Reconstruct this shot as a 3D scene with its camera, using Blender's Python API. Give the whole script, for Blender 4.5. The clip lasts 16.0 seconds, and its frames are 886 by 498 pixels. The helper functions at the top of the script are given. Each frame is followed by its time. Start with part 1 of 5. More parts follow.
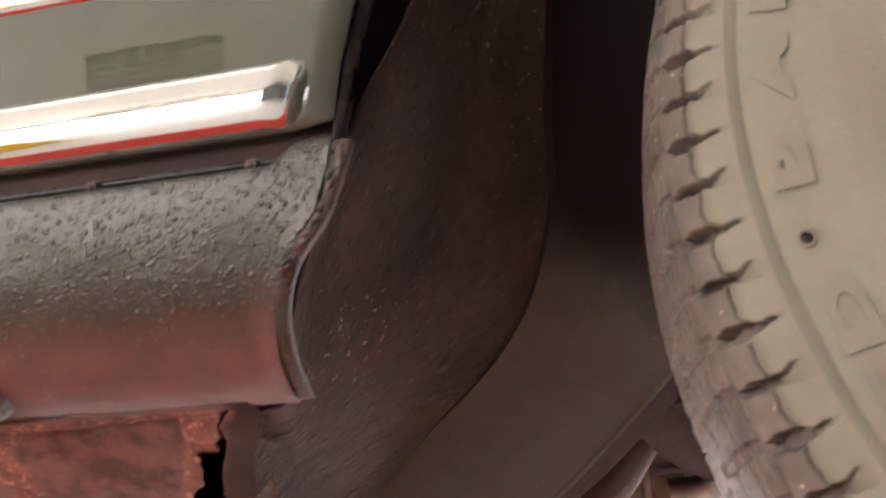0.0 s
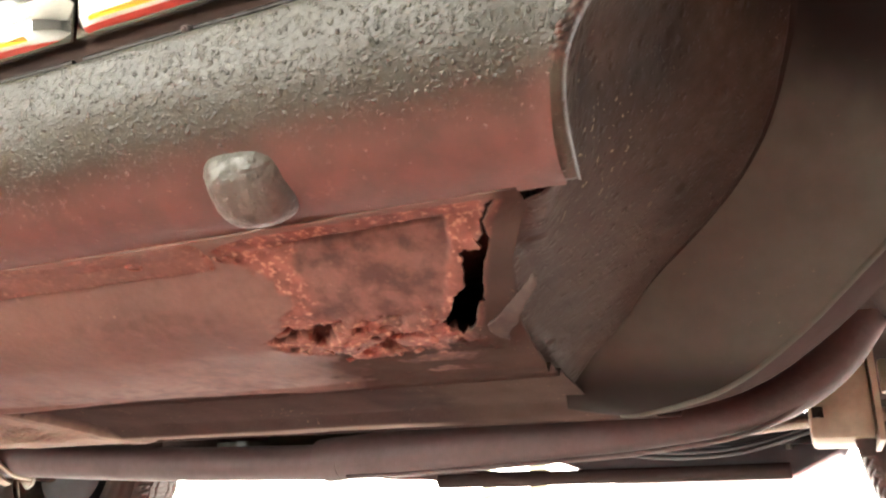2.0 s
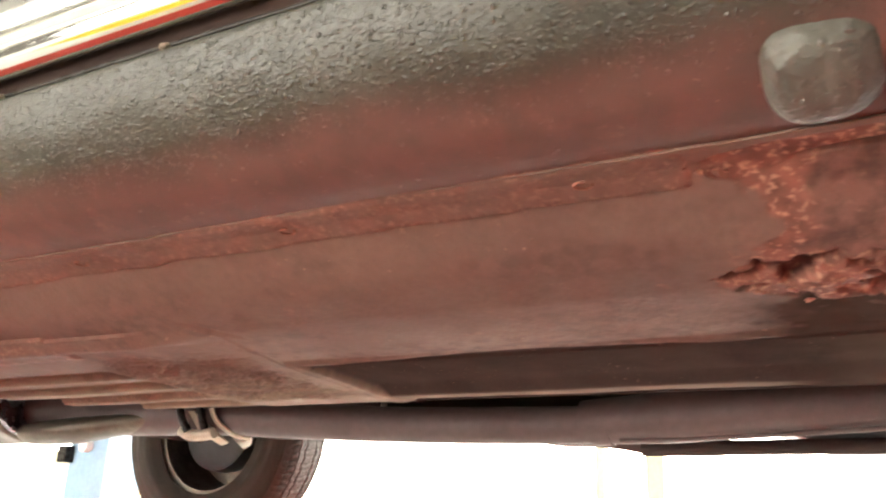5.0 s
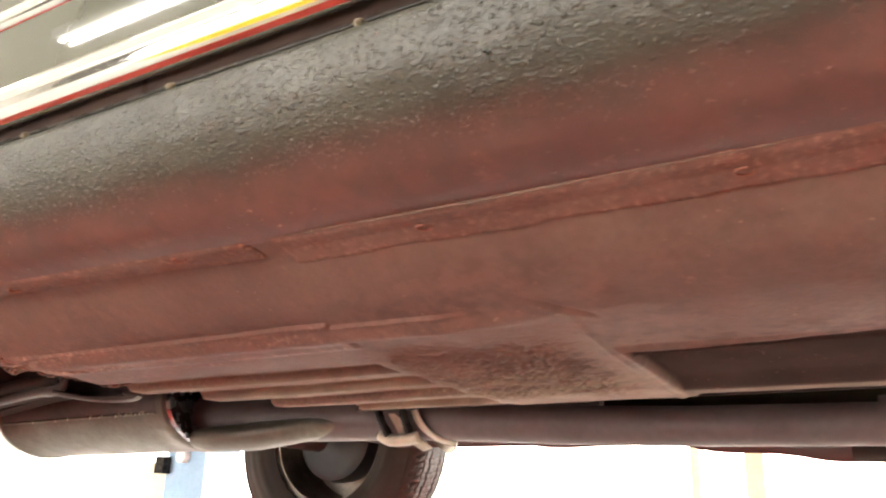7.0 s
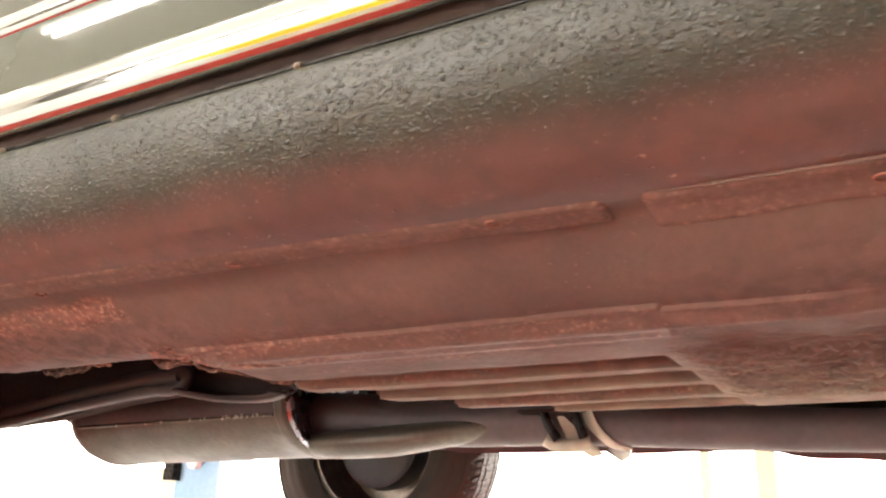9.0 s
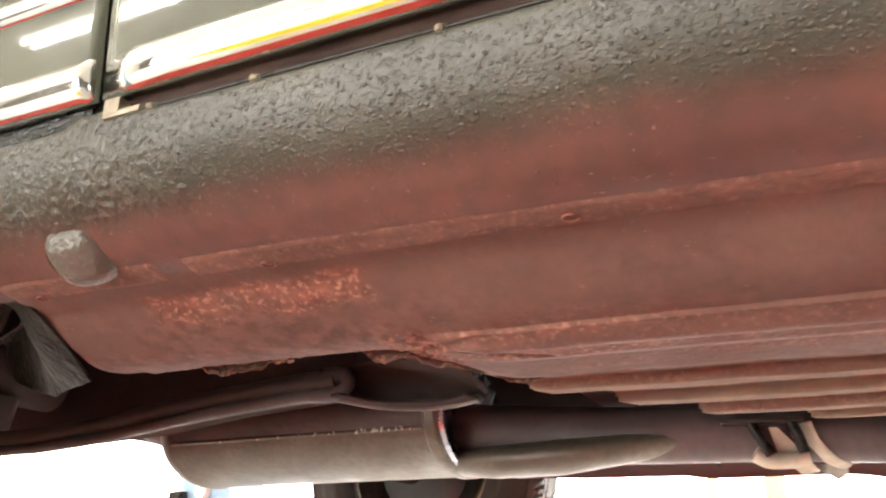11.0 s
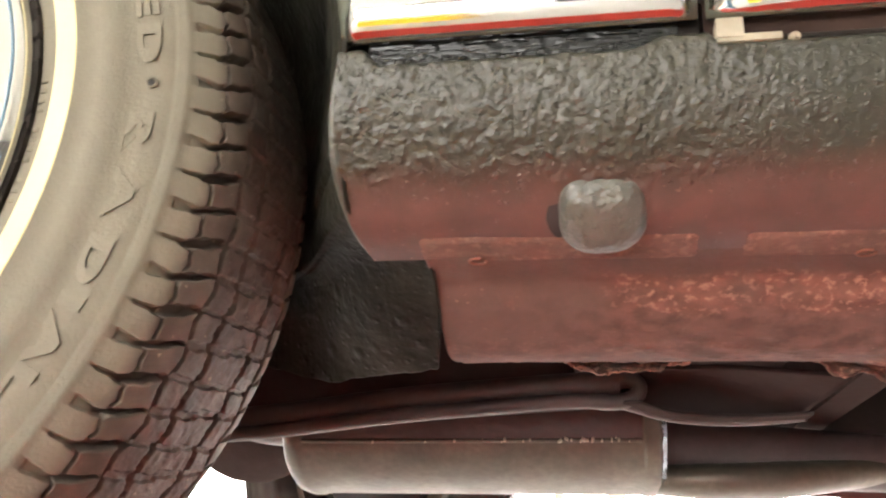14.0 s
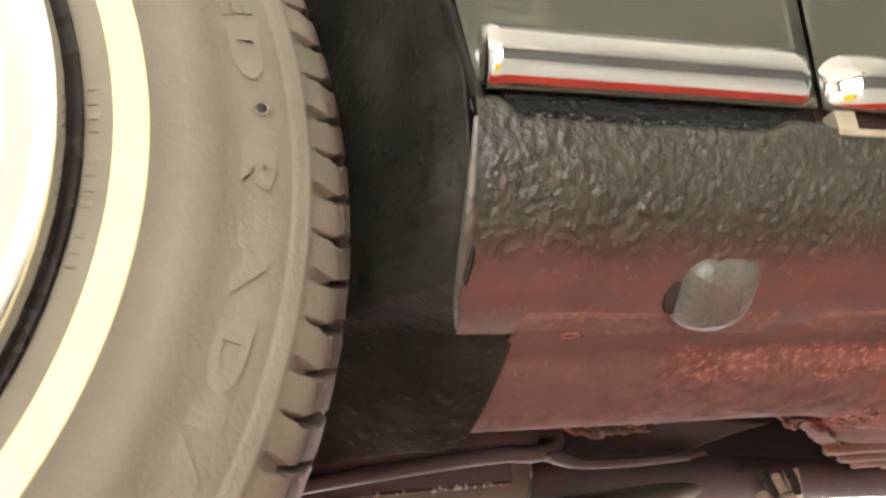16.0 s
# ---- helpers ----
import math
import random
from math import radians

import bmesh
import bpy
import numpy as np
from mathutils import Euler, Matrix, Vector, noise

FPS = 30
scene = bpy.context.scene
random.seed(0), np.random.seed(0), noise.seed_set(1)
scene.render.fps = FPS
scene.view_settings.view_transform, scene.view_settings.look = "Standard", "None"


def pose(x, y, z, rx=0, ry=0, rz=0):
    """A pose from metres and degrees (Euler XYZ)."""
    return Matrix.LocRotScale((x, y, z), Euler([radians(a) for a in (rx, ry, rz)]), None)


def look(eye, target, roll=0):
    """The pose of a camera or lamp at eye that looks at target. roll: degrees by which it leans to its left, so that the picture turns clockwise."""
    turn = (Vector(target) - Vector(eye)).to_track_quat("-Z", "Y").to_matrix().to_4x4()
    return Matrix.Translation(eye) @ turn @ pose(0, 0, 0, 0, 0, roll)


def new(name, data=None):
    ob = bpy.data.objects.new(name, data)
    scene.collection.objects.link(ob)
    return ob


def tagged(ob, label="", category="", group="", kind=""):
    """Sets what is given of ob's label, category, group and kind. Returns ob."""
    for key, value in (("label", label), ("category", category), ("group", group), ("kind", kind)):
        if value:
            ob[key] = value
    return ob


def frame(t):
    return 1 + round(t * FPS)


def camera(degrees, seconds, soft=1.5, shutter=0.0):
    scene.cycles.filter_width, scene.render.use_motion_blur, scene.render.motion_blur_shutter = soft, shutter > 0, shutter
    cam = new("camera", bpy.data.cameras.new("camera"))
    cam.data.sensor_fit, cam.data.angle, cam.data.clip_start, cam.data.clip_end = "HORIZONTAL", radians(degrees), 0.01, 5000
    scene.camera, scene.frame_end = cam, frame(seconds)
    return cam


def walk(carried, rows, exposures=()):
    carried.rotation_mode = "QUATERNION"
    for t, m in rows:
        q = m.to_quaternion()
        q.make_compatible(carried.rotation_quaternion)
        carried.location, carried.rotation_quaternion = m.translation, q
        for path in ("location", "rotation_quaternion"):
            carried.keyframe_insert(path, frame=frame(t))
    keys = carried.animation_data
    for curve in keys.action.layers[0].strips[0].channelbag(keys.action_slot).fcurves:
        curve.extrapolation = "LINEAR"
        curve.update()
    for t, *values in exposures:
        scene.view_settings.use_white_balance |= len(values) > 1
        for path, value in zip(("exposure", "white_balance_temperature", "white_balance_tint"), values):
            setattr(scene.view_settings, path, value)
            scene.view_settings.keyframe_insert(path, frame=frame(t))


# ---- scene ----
cam = camera(56.0, 16.0, soft=2.2, shutter=0.4)
PATH = [
    (0, (-0.0008, 0.0448, 1.3184), (-0.3104, 1.4840, 1.9464), -1.7),
    (0.5, (-0.0104, 0.0552, 1.2920), (-0.4368, 1.4736, 1.8984), -0.9),
    (1, (-0.0248, 0.0568, 1.2720), (-0.5488, 1.4464, 1.8672), -0.7),
    (1.5, (-0.0384, 0.0488, 1.2576), (-0.6216, 1.4232, 1.8336), -0.4),
    (2, (-0.0536, 0.0488, 1.2424), (-0.6656, 1.4240, 1.7832), 0.7),
    (2.5, (-0.0672, 0.0456, 1.2376), (-0.7040, 1.4176, 1.7576), 1.3),
    (3, (-0.0928, 0.0376, 1.2368), (-0.7544, 1.4032, 1.7448), 1.6),
    (3.5, (-0.1256, 0.0424, 1.2384), (-0.8040, 1.4024, 1.7368), 1.8),
    (4, (-0.1768, 0.0408, 1.2424), (-0.8720, 1.3944, 1.7376), 1.8),
    (4.5, (-0.2320, 0.0376, 1.2432), (-0.9464, 1.3832, 1.7336), 2.0),
    (5, (-0.2944, 0.0360, 1.2408), (-1.0328, 1.3712, 1.7232), 2.1),
    (5.2, (-0.3136, 0.0376, 1.2384), (-1.0648, 1.3632, 1.7264), 2.5),
    (7.3, (-0.5840, 0.0192, 1.2336), (-1.3912, 1.3080, 1.7336), 2.0),
    (7.5, (-0.6136, 0.0192, 1.2352), (-1.4136, 1.3104, 1.7368), 2.1),
    (8, (-0.6808, 0.0104, 1.2384), (-1.4584, 1.3144, 1.7448), 2.1),
    (8.5, (-0.7440, 0.0048, 1.2368), (-1.5032, 1.3176, 1.7480), 2.1),
    (8.7, (-0.7672, 0.0008, 1.2376), (-1.5200, 1.3184, 1.7456), 2.0),
    (10.8, (-1.0520, -0.0088, 1.2272), (-1.7152, 1.3384, 1.7792), 1.1),
    (11, (-1.0736, -0.0016, 1.2264), (-1.7360, 1.3400, 1.7928), 1.5),
    (11.5, (-1.1480, 0.0040, 1.2296), (-1.7944, 1.3536, 1.7960), 1.7),
    (12, (-1.2296, 0.0000, 1.2400), (-1.8568, 1.3536, 1.8168), 1.7),
    (12.5, (-1.3128, 0.0008, 1.2408), (-1.8944, 1.3704, 1.8296), 1.9),
    (13, (-1.3904, -0.0112, 1.2464), (-1.9032, 1.3864, 1.8320), 2.3),
    (13.5, (-1.4664, -0.0296, 1.2432), (-1.8704, 1.4008, 1.8352), 2.6),
    (14, (-1.5392, -0.0392, 1.2400), (-1.8224, 1.4280, 1.8128), 2.5),
    (14.5, (-1.6056, -0.0376, 1.2432), (-1.8072, 1.4512, 1.7936), 1.9),
    (15, (-1.6784, -0.0168, 1.2592), (-1.7056, 1.4856, 1.8096), -0.5),
    (15.5, (-1.7344, 0.0056, 1.2792), (-1.4968, 1.4952, 1.8136), -3.7),
    (16, (-1.7872, 0.0136, 1.3016), (-1.3488, 1.4488, 1.8576), -5.5),
]
walk(cam, [(t, look(eye, target, roll)) for t, eye, target, roll in PATH], exposures=[(0.0, 0.62, 6500, 20), (0.3, 0.9, 6500, 18), (0.6, 1.2, 6500, 17), (1.5, 1.38, 6600, 12), (3.0, 1.38, 6800, 7), (5.0, 1.0, 6900, 10), (8.0, 0.85, 6900, 13), (11.0, 1.0, 6700, 12), (13.0, 1.0, 6500, 12), (14.5, 0.86, 6500, 12), (16.0, 0.74, 6500, 12)])

# ---- world, light ----
world = bpy.data.worlds.new("sky")
scene.world = world
world.use_nodes = True
wn = world.node_tree.nodes
sky = wn.new("ShaderNodeTexSky")
sky.sky_type, sky.sun_disc = "NISHITA", False
sky.sun_elevation, sky.sun_rotation = radians(50), radians(150)
wn["Background"].inputs["Strength"].default_value = 0.12
world.node_tree.links.new(sky.outputs[0], wn["Background"].inputs["Color"])

BACKDROP = 9.0     # brightness of the daylight outside the open sides of the hall
TUBE = 14.0        # brightness of the ceiling tubes

# ---- small tools ----
S = 0.8            # all places below are in survey units of 0.8 m


def smooth(a, b, x):
    t = np.clip((x - a) / (b - a), 0, 1)
    return t * t * (3 - 2 * t)


TABLE = np.random.RandomState(5).rand(256, 256)


def vnoise(x, y):
    """Smooth value noise in 0..1 on arrays."""
    x, y = np.asarray(x, float), np.asarray(y, float)
    i, j = np.floor(x).astype(int), np.floor(y).astype(int)
    u, v = x - i, y - j
    u, v = u * u * (3 - 2 * u), v * v * (3 - 2 * v)
    a, b = TABLE[i % 256, j % 256], TABLE[(i + 1) % 256, j % 256]
    c, d = TABLE[i % 256, (j + 1) % 256], TABLE[(i + 1) % 256, (j + 1) % 256]
    return (a * (1 - u) + b * u) * (1 - v) + (c * (1 - u) + d * u) * v


def fbm(x, y, octaves=4):
    total, amp, norm = 0, 1.0, 0.0
    for n in range(octaves):
        total, norm, amp = total + amp * vnoise(x * 2**n + 17 * n, y * 2**n + 31 * n), norm + amp, amp * 0.5
    return total / norm


CELLS = np.random.RandomState(3).rand(10, 5, 512, 512)


def droplets(x, y, cell, density, seed=1, low=0.25, high=0.6):
    """Round bumps of random size in 0..1, one at most in each cell, where density lets them stand."""
    rnd = CELLS[seed]
    gx, gy = x / cell, y / cell
    i, j = np.floor(gx).astype(int), np.floor(gy).astype(int)
    best = np.zeros_like(gx)
    for di in (-1, 0, 1):
        for dj in (-1, 0, 1):
            a, b = (i + di) % 512, (j + dj) % 512
            dx, dy = gx - (i + di + rnd[0, a, b]), gy - (j + dj + rnd[1, a, b])
            rad = low + (high - low) * rnd[2, a, b]
            ang = rnd[4, a, b] * 3.14
            u, v = dx * np.cos(ang) + dy * np.sin(ang), (dy * np.cos(ang) - dx * np.sin(ang)) * 1.35
            h = np.clip(1 - (u * u + v * v) / (rad * rad), 0, 1) ** 1.1 * (rad / high)
            best = np.maximum(best, np.where(rnd[3, a, b] < density, h, 0))
    return best


def spline(points, n):
    """A smooth curve through points, n samples."""
    p = np.array(points, float)
    q = np.vstack([2 * p[0] - p[1], p, 2 * p[-1] - p[-2]])
    out = []
    for s in np.linspace(0, len(p) - 1, n):
        k = min(int(s), len(p) - 2)
        t = s - k
        a, b, c, d = q[k : k + 4]
        out.append(0.5 * (2 * b + (c - a) * t + (2 * a - 5 * b + 4 * c - d) * t * t + (3 * b - a - 3 * c + d) * t**3))
    return np.array(out)


def grid_mesh(name, verts, keep=None, closed=False, attrs=None):
    """A mesh from an array of rows x columns x 3, in survey units. keep: which quads stay. closed: columns join round."""
    rows, cols = verts.shape[:2]
    mesh = bpy.data.meshes.new(name)
    r, c = np.meshgrid(np.arange(rows - 1), np.arange(cols if closed else cols - 1), indexing="ij")
    d = (c + 1) % cols
    quads = np.stack([r * cols + c, r * cols + d, (r + 1) * cols + d, (r + 1) * cols + c], -1)
    quads = quads[keep] if keep is not None else quads.reshape(-1, 4)
    mesh.from_pydata((verts.reshape(-1, 3) * S).tolist(), [], quads.tolist())
    for key, values in (attrs or {}).items():
        mesh.attributes.new(key, "FLOAT", "POINT").data.foreach_set("value", np.asarray(values, np.float32).ravel())
    mesh.shade_smooth()
    return mesh


def sheet(name, mesh, material, parent=None, label="", thick=0.0):
    ob = new(name, mesh)
    mesh.materials.append(material)
    if thick:
        m = ob.modifiers.new("thickness", "SOLIDIFY")
        m.thickness, m.offset = thick, 0
    if parent:
        ob.parent = parent
    return tagged(ob, label)


def part(name, bm, material, parent=None, label="", smooth_faces=True, bevel=0.0):
    """Links a bmesh, in survey units, as one mesh object under a thing or a part."""
    if bevel:
        bmesh.ops.bevel(bm, geom=bm.edges[:], offset=bevel, segments=2, affect="EDGES", profile=0.5)
    bmesh.ops.scale(bm, vec=(S, S, S), verts=bm.verts)
    bmesh.ops.recalc_face_normals(bm, faces=bm.faces)
    mesh = bpy.data.meshes.new(name)
    bm.to_mesh(mesh)
    bm.free()
    mesh.materials.append(material)
    if smooth_faces:
        mesh.shade_smooth()
        mesh.set_sharp_from_angle(angle=radians(40))
    ob = new(name, mesh)
    if parent:
        ob.parent = parent
    return tagged(ob, label)


def thing(name, label, category, group="", kind=""):
    return tagged(new(name), label, category, group, kind)


def box(x0, x1, y0, y1, z0, z1, bm=None):
    bm = bm or bmesh.new()
    m = Matrix.LocRotScale(((x0 + x1) / 2, (y0 + y1) / 2, (z0 + z1) / 2), None, (abs(x1 - x0), abs(y1 - y0), abs(z1 - z0)))
    bmesh.ops.create_cube(bm, size=1, matrix=m)
    return bm


def cyl(a, b, r0, r1=None, n=24, bm=None):
    """A capped cone between two points."""
    bm = bm or bmesh.new()
    a, b = Vector(a), Vector(b)
    m = Matrix.Translation((a + b) / 2) @ (b - a).to_track_quat("Z", "Y").to_matrix().to_4x4()
    bmesh.ops.create_cone(bm, cap_ends=True, segments=n, radius1=r0, radius2=r0 if r1 is None else r1, depth=(b - a).length, matrix=m)
    return bm


def ball(c, r, bm=None, squash=(1, 1, 1), n=10):
    bm = bm or bmesh.new()
    bmesh.ops.create_uvsphere(bm, u_segments=n, v_segments=max(4, n // 2), radius=r, matrix=Matrix.LocRotScale(c, None, squash))
    return bm


def tube(points, radius, n=18, samples=40, flat=1.0):
    """A round pipe along a smooth curve; radius may be a list along it. flat squeezes its height."""
    path = spline(points, samples)
    rad = np.interp(np.linspace(0, 1, samples), np.linspace(0, 1, len(radius)), radius) if isinstance(radius, (list, tuple)) else np.full(samples, radius)
    ways = np.gradient(path, axis=0)
    bm, rings = bmesh.new(), []
    for p, w, r in zip(path, ways, rad):
        w = Vector(w).normalized()
        side = w.cross(Vector((0, 0, 1))).normalized()
        up = side.cross(w)
        rings.append([bm.verts.new(Vector(p) + float(r) * (math.cos(a) * side + flat * math.sin(a) * up)) for a in np.linspace(0, 2 * math.pi, n, endpoint=False)])
    for one, two in zip(rings, rings[1:]):
        for k in range(n):
            bm.faces.new((one[k], one[(k + 1) % n], two[(k + 1) % n], two[k]))
    bm.faces.new(rings[0])
    bm.faces.new(rings[-1])
    return bm


def loft(rows, across, along):
    """A smooth surface through rows of points."""
    fine = np.array([spline(r, across) for r in rows])
    return np.stack([spline(fine[:, k], along) for k in range(across)], 1)


def plate(points, thick, axis="y"):
    """A flat plate from an outline of (a, b) pairs at a depth, thickened along axis."""
    bm = bmesh.new()
    vs = [bm.verts.new(p) for p in points]
    face = bm.faces.new(vs)
    out = bmesh.ops.extrude_face_region(bm, geom=[face])
    move = Vector((thick, 0, 0)) if axis == "x" else Vector((0, thick, 0)) if axis == "y" else Vector((0, 0, thick))
    bmesh.ops.translate(bm, vec=move, verts=[v for v in out["geom"] if isinstance(v, bmesh.types.BMVert)])
    return bm


# ---- materials ----
def material(name, colour, rough=0.6, metal=0.0, second=None, scale=6.0, amount=0.5, fine=60.0, fine_amount=0.25, bump=0.0, bump_scale=120.0, spec=0.5, coat=0.0, specks=0.0):
    """A surface with colour varied at two scales, roughness variation and fine relief."""
    mat = bpy.data.materials.new(name)
    mat.use_nodes = True
    nt = mat.node_tree
    bsdf = nt.nodes["Principled BSDF"]
    pos = nt.nodes.new("ShaderNodeNewGeometry").outputs["Position"]

    def noise_node(sc, detail=4.0):
        nd = nt.nodes.new("ShaderNodeTexNoise")
        nd.inputs["Scale"].default_value, nd.inputs["Detail"].default_value = sc, detail
        nt.links.new(pos, nd.inputs["Vector"])
        return nd.outputs["Fac"]

    def remap(fac, lo, hi, a=0.0, b=1.0):
        nd = nt.nodes.new("ShaderNodeMapRange")
        for key, v in (("From Min", lo), ("From Max", hi), ("To Min", a), ("To Max", b)):
            nd.inputs[key].default_value = v
        nt.links.new(fac, nd.inputs["Value"])
        return nd.outputs[0]

    def mix(fac, a, b):
        nd = nt.nodes.new("ShaderNodeMix")
        nd.data_type = "RGBA"
        for key, v in ((6, a), (7, b)):
            if isinstance(v, tuple):
                nd.inputs[key].default_value = (*v[:3], 1)
            else:
                nt.links.new(v, nd.inputs[key])
        if isinstance(fac, float):
            nd.inputs[0].default_value = fac
        else:
            nt.links.new(fac, nd.inputs[0])
        return nd.outputs[2]

    def attr(key):
        nd = nt.nodes.new("ShaderNodeAttribute")
        nd.attribute_name = key
        return nd.outputs["Fac"]

    second = second or tuple(c * 0.7 for c in colour)
    col = mix(remap(noise_node(scale), 0.35, 0.65, 0, amount), colour, second)
    col = mix(remap(noise_node(fine, 3.0), 0.35, 0.7, 0, fine_amount), col, tuple(c * 0.45 for c in colour))
    # pale specks put the glints of a lumpy coat into the colour
    if specks:
        dots = mix(remap(noise_node(9, 3.0), 0.45, 0.62), (0.0, 0.0, 0.0), remap(noise_node(230, 2.0), 0.74 - specks, 0.77 - specks, 0, 0.8))
        col = mix(dots, col, (0.30, 0.235, 0.165))
    nt.links.new(col, bsdf.inputs["Base Color"])
    nt.links.new(remap(noise_node(scale * 2.3), 0.3, 0.7, max(0.02, rough - 0.08), min(1, rough + 0.08)), bsdf.inputs["Roughness"])
    bsdf.inputs["Metallic"].default_value = metal
    bsdf.inputs["Specular IOR Level"].default_value = spec
    bsdf.inputs["Coat Weight"].default_value = coat
    bsdf.inputs["Coat Roughness"].default_value = 0.012
    if bump:
        bp = nt.nodes.new("ShaderNodeBump")
        bp.inputs["Strength"].default_value, bp.inputs["Distance"].default_value = 1.0, bump
        nt.links.new(noise_node(bump_scale, 5.0), bp.inputs["Height"])
        nt.links.new(bp.outputs[0], bsdf.inputs["Normal"])
    return mat, nt, bsdf, col, mix, attr, remap, noise_node


def plain(*args, **kw):
    return material(*args, **kw)[0]


def emitter(name, colour, strength):
    mat = bpy.data.materials.new(name)
    mat.use_nodes = True
    b = mat.node_tree.nodes["Principled BSDF"]
    b.inputs["Base Color"].default_value = (0.8, 0.8, 0.8, 1)
    b.inputs["Emission Color"].default_value = (*colour, 1)
    b.inputs["Emission Strength"].default_value = strength
    return mat


def droplet_bump(nt, bsdf, layers, mask=None):
    """Fine relief of separate round drops: layers of (drops per metre, height in metres, share of cells that hold one)."""
    pos = nt.nodes.new("ShaderNodeNewGeometry").outputs["Position"]

    def maths(op, a, b):
        nd = nt.nodes.new("ShaderNodeMath")
        nd.operation = op
        for k, v in enumerate((a, b)):
            if isinstance(v, (int, float)):
                nd.inputs[k].default_value = v
            else:
                nt.links.new(v, nd.inputs[k])
        return nd.outputs[0]

    normal = bsdf.inputs["Normal"].links[0].from_socket if bsdf.inputs["Normal"].links else None
    for per_metre, height, share in layers:
        vor = nt.nodes.new("ShaderNodeTexVoronoi")
        vor.inputs["Scale"].default_value = per_metre
        nt.links.new(pos, vor.inputs["Vector"])
        drop = nt.nodes.new("ShaderNodeMapRange")
        drop.interpolation_type = "SMOOTHSTEP"
        for key, v in (("From Min", 0.50), ("From Max", 0.08), ("To Min", 0.0), ("To Max", 1.0)):
            drop.inputs[key].default_value = v
        nt.links.new(vor.outputs["Distance"], drop.inputs["Value"])
        tone = nt.nodes.new("ShaderNodeSeparateColor")
        nt.links.new(vor.outputs["Color"], tone.inputs[0])
        level = maths("MULTIPLY", mask, share) if mask else share
        here = maths("LESS_THAN", tone.outputs[0], level)
        size = maths("ADD", maths("MULTIPLY", tone.outputs[1], 0.7), 0.3)
        bump = nt.nodes.new("ShaderNodeBump")
        bump.inputs["Strength"].default_value, bump.inputs["Distance"].default_value = 1.0, height
        nt.links.new(maths("MULTIPLY", maths("MULTIPLY", drop.outputs[0], here), size), bump.inputs["Height"])
        if normal:
            nt.links.new(normal, bump.inputs["Normal"])
        normal = bump.outputs[0]
    nt.links.new(normal, bsdf.inputs["Normal"])


# underside coat: grey stone guard with brown primer, rust and dust by masks that lie on the sheet metal
def underside(name, base, second, rough, bump, bump_scale, spec=0.5, drops=False):
    mat, nt, bsdf, col, mix, attr, remap, noise_node = material(name, base, rough, second=second, scale=9, amount=0.8, fine=150, fine_amount=0.3, bump=bump, bump_scale=bump_scale, spec=spec)
    flecks = mix(remap(noise_node(11, 3.0), 0.48, 0.64), (0.0, 0.0, 0.0), remap(noise_node(230, 3.0), 0.67, 0.73, 0, 0.6))
    red = mix(remap(noise_node(14), 0.3, 0.7, 0, 1), (0.152, 0.075, 0.060), (0.112, 0.058, 0.049))
    red = mix(remap(noise_node(55, 6.0), 0.42, 0.66, 0, 0.55), red, (0.080, 0.053, 0.043))
    col = mix(attr("primer"), col, red)
    dust = mix(remap(noise_node(30), 0.3, 0.7, 0, 1), (0.25, 0.19, 0.135), (0.16, 0.118, 0.085))
    col = mix(attr("dust"), col, dust)
    rust = mix(remap(noise_node(75, 6.0), 0.30, 0.72, 0, 1), (0.265, 0.122, 0.090), (0.11, 0.052, 0.043))
    rust = mix(remap(noise_node(230, 5.0), 0.53, 0.65, 0, 0.6), rust, (0.52, 0.295, 0.200))
    col = mix(attr("rust"), col, rust)
    bare = mix(remap(noise_node(70, 8.0), 0.40, 0.60, 0, 1), (0.175, 0.098, 0.078), (0.085, 0.052, 0.044))
    col = mix(attr("bare"), col, bare)
    # dark brown tone, laid on by its own mask
    dark_brown = mix(remap(noise_node(22), 0.3, 0.7, 0, 1), (0.046, 0.031, 0.028), (0.03, 0.021, 0.02))
    col = mix(attr("dark_brown"), col, dark_brown)
    splash = mix(remap(noise_node(26), 0.3, 0.7), (0.072, 0.052, 0.042), (0.050, 0.036, 0.030))
    col = mix(attr("splash"), col, splash)
    if not drops:
        nt.links.new(remap(attr("dark_brown"), 0.0, 0.7, spec, 0.0), bsdf.inputs["Specular IOR Level"])
    if drops:
        flecks = mix(attr("coat"), flecks, (0.0, 0.0, 0.0))
    col = mix(flecks, col, (0.42, 0.26, 0.18))
    if drops:
        grain = nt.nodes.new("ShaderNodeMath")
        grain.operation = "MULTIPLY"
        nt.links.new(noise_node(620, 4.0), grain.inputs[0])
        nt.links.new(attr("coat"), grain.inputs[1])
        peel = nt.nodes.new("ShaderNodeBump")
        peel.inputs["Strength"].default_value, peel.inputs["Distance"].default_value = 1.0, 0.0004
        nt.links.new(grain.outputs[0], peel.inputs["Height"])
        nt.links.new(bsdf.inputs["Normal"].links[0].from_socket, peel.inputs["Normal"])
        nt.links.new(peel.outputs[0], bsdf.inputs["Normal"])
        droplet_bump(nt, bsdf, ((300, 0.00064, 0.85), (520, 0.00038, 0.9)), attr("coat"))
        matt = remap(attr("coat"), 0.0, 1.0, 0.26, spec)
        nt.links.new(matt, bsdf.inputs["Specular IOR Level"])
        nt.links.new(remap(attr("coat"), 0.0, 1.0, 0.50, rough), bsdf.inputs["Roughness"])
    nt.links.new(col, bsdf.inputs["Base Color"])
    return mat


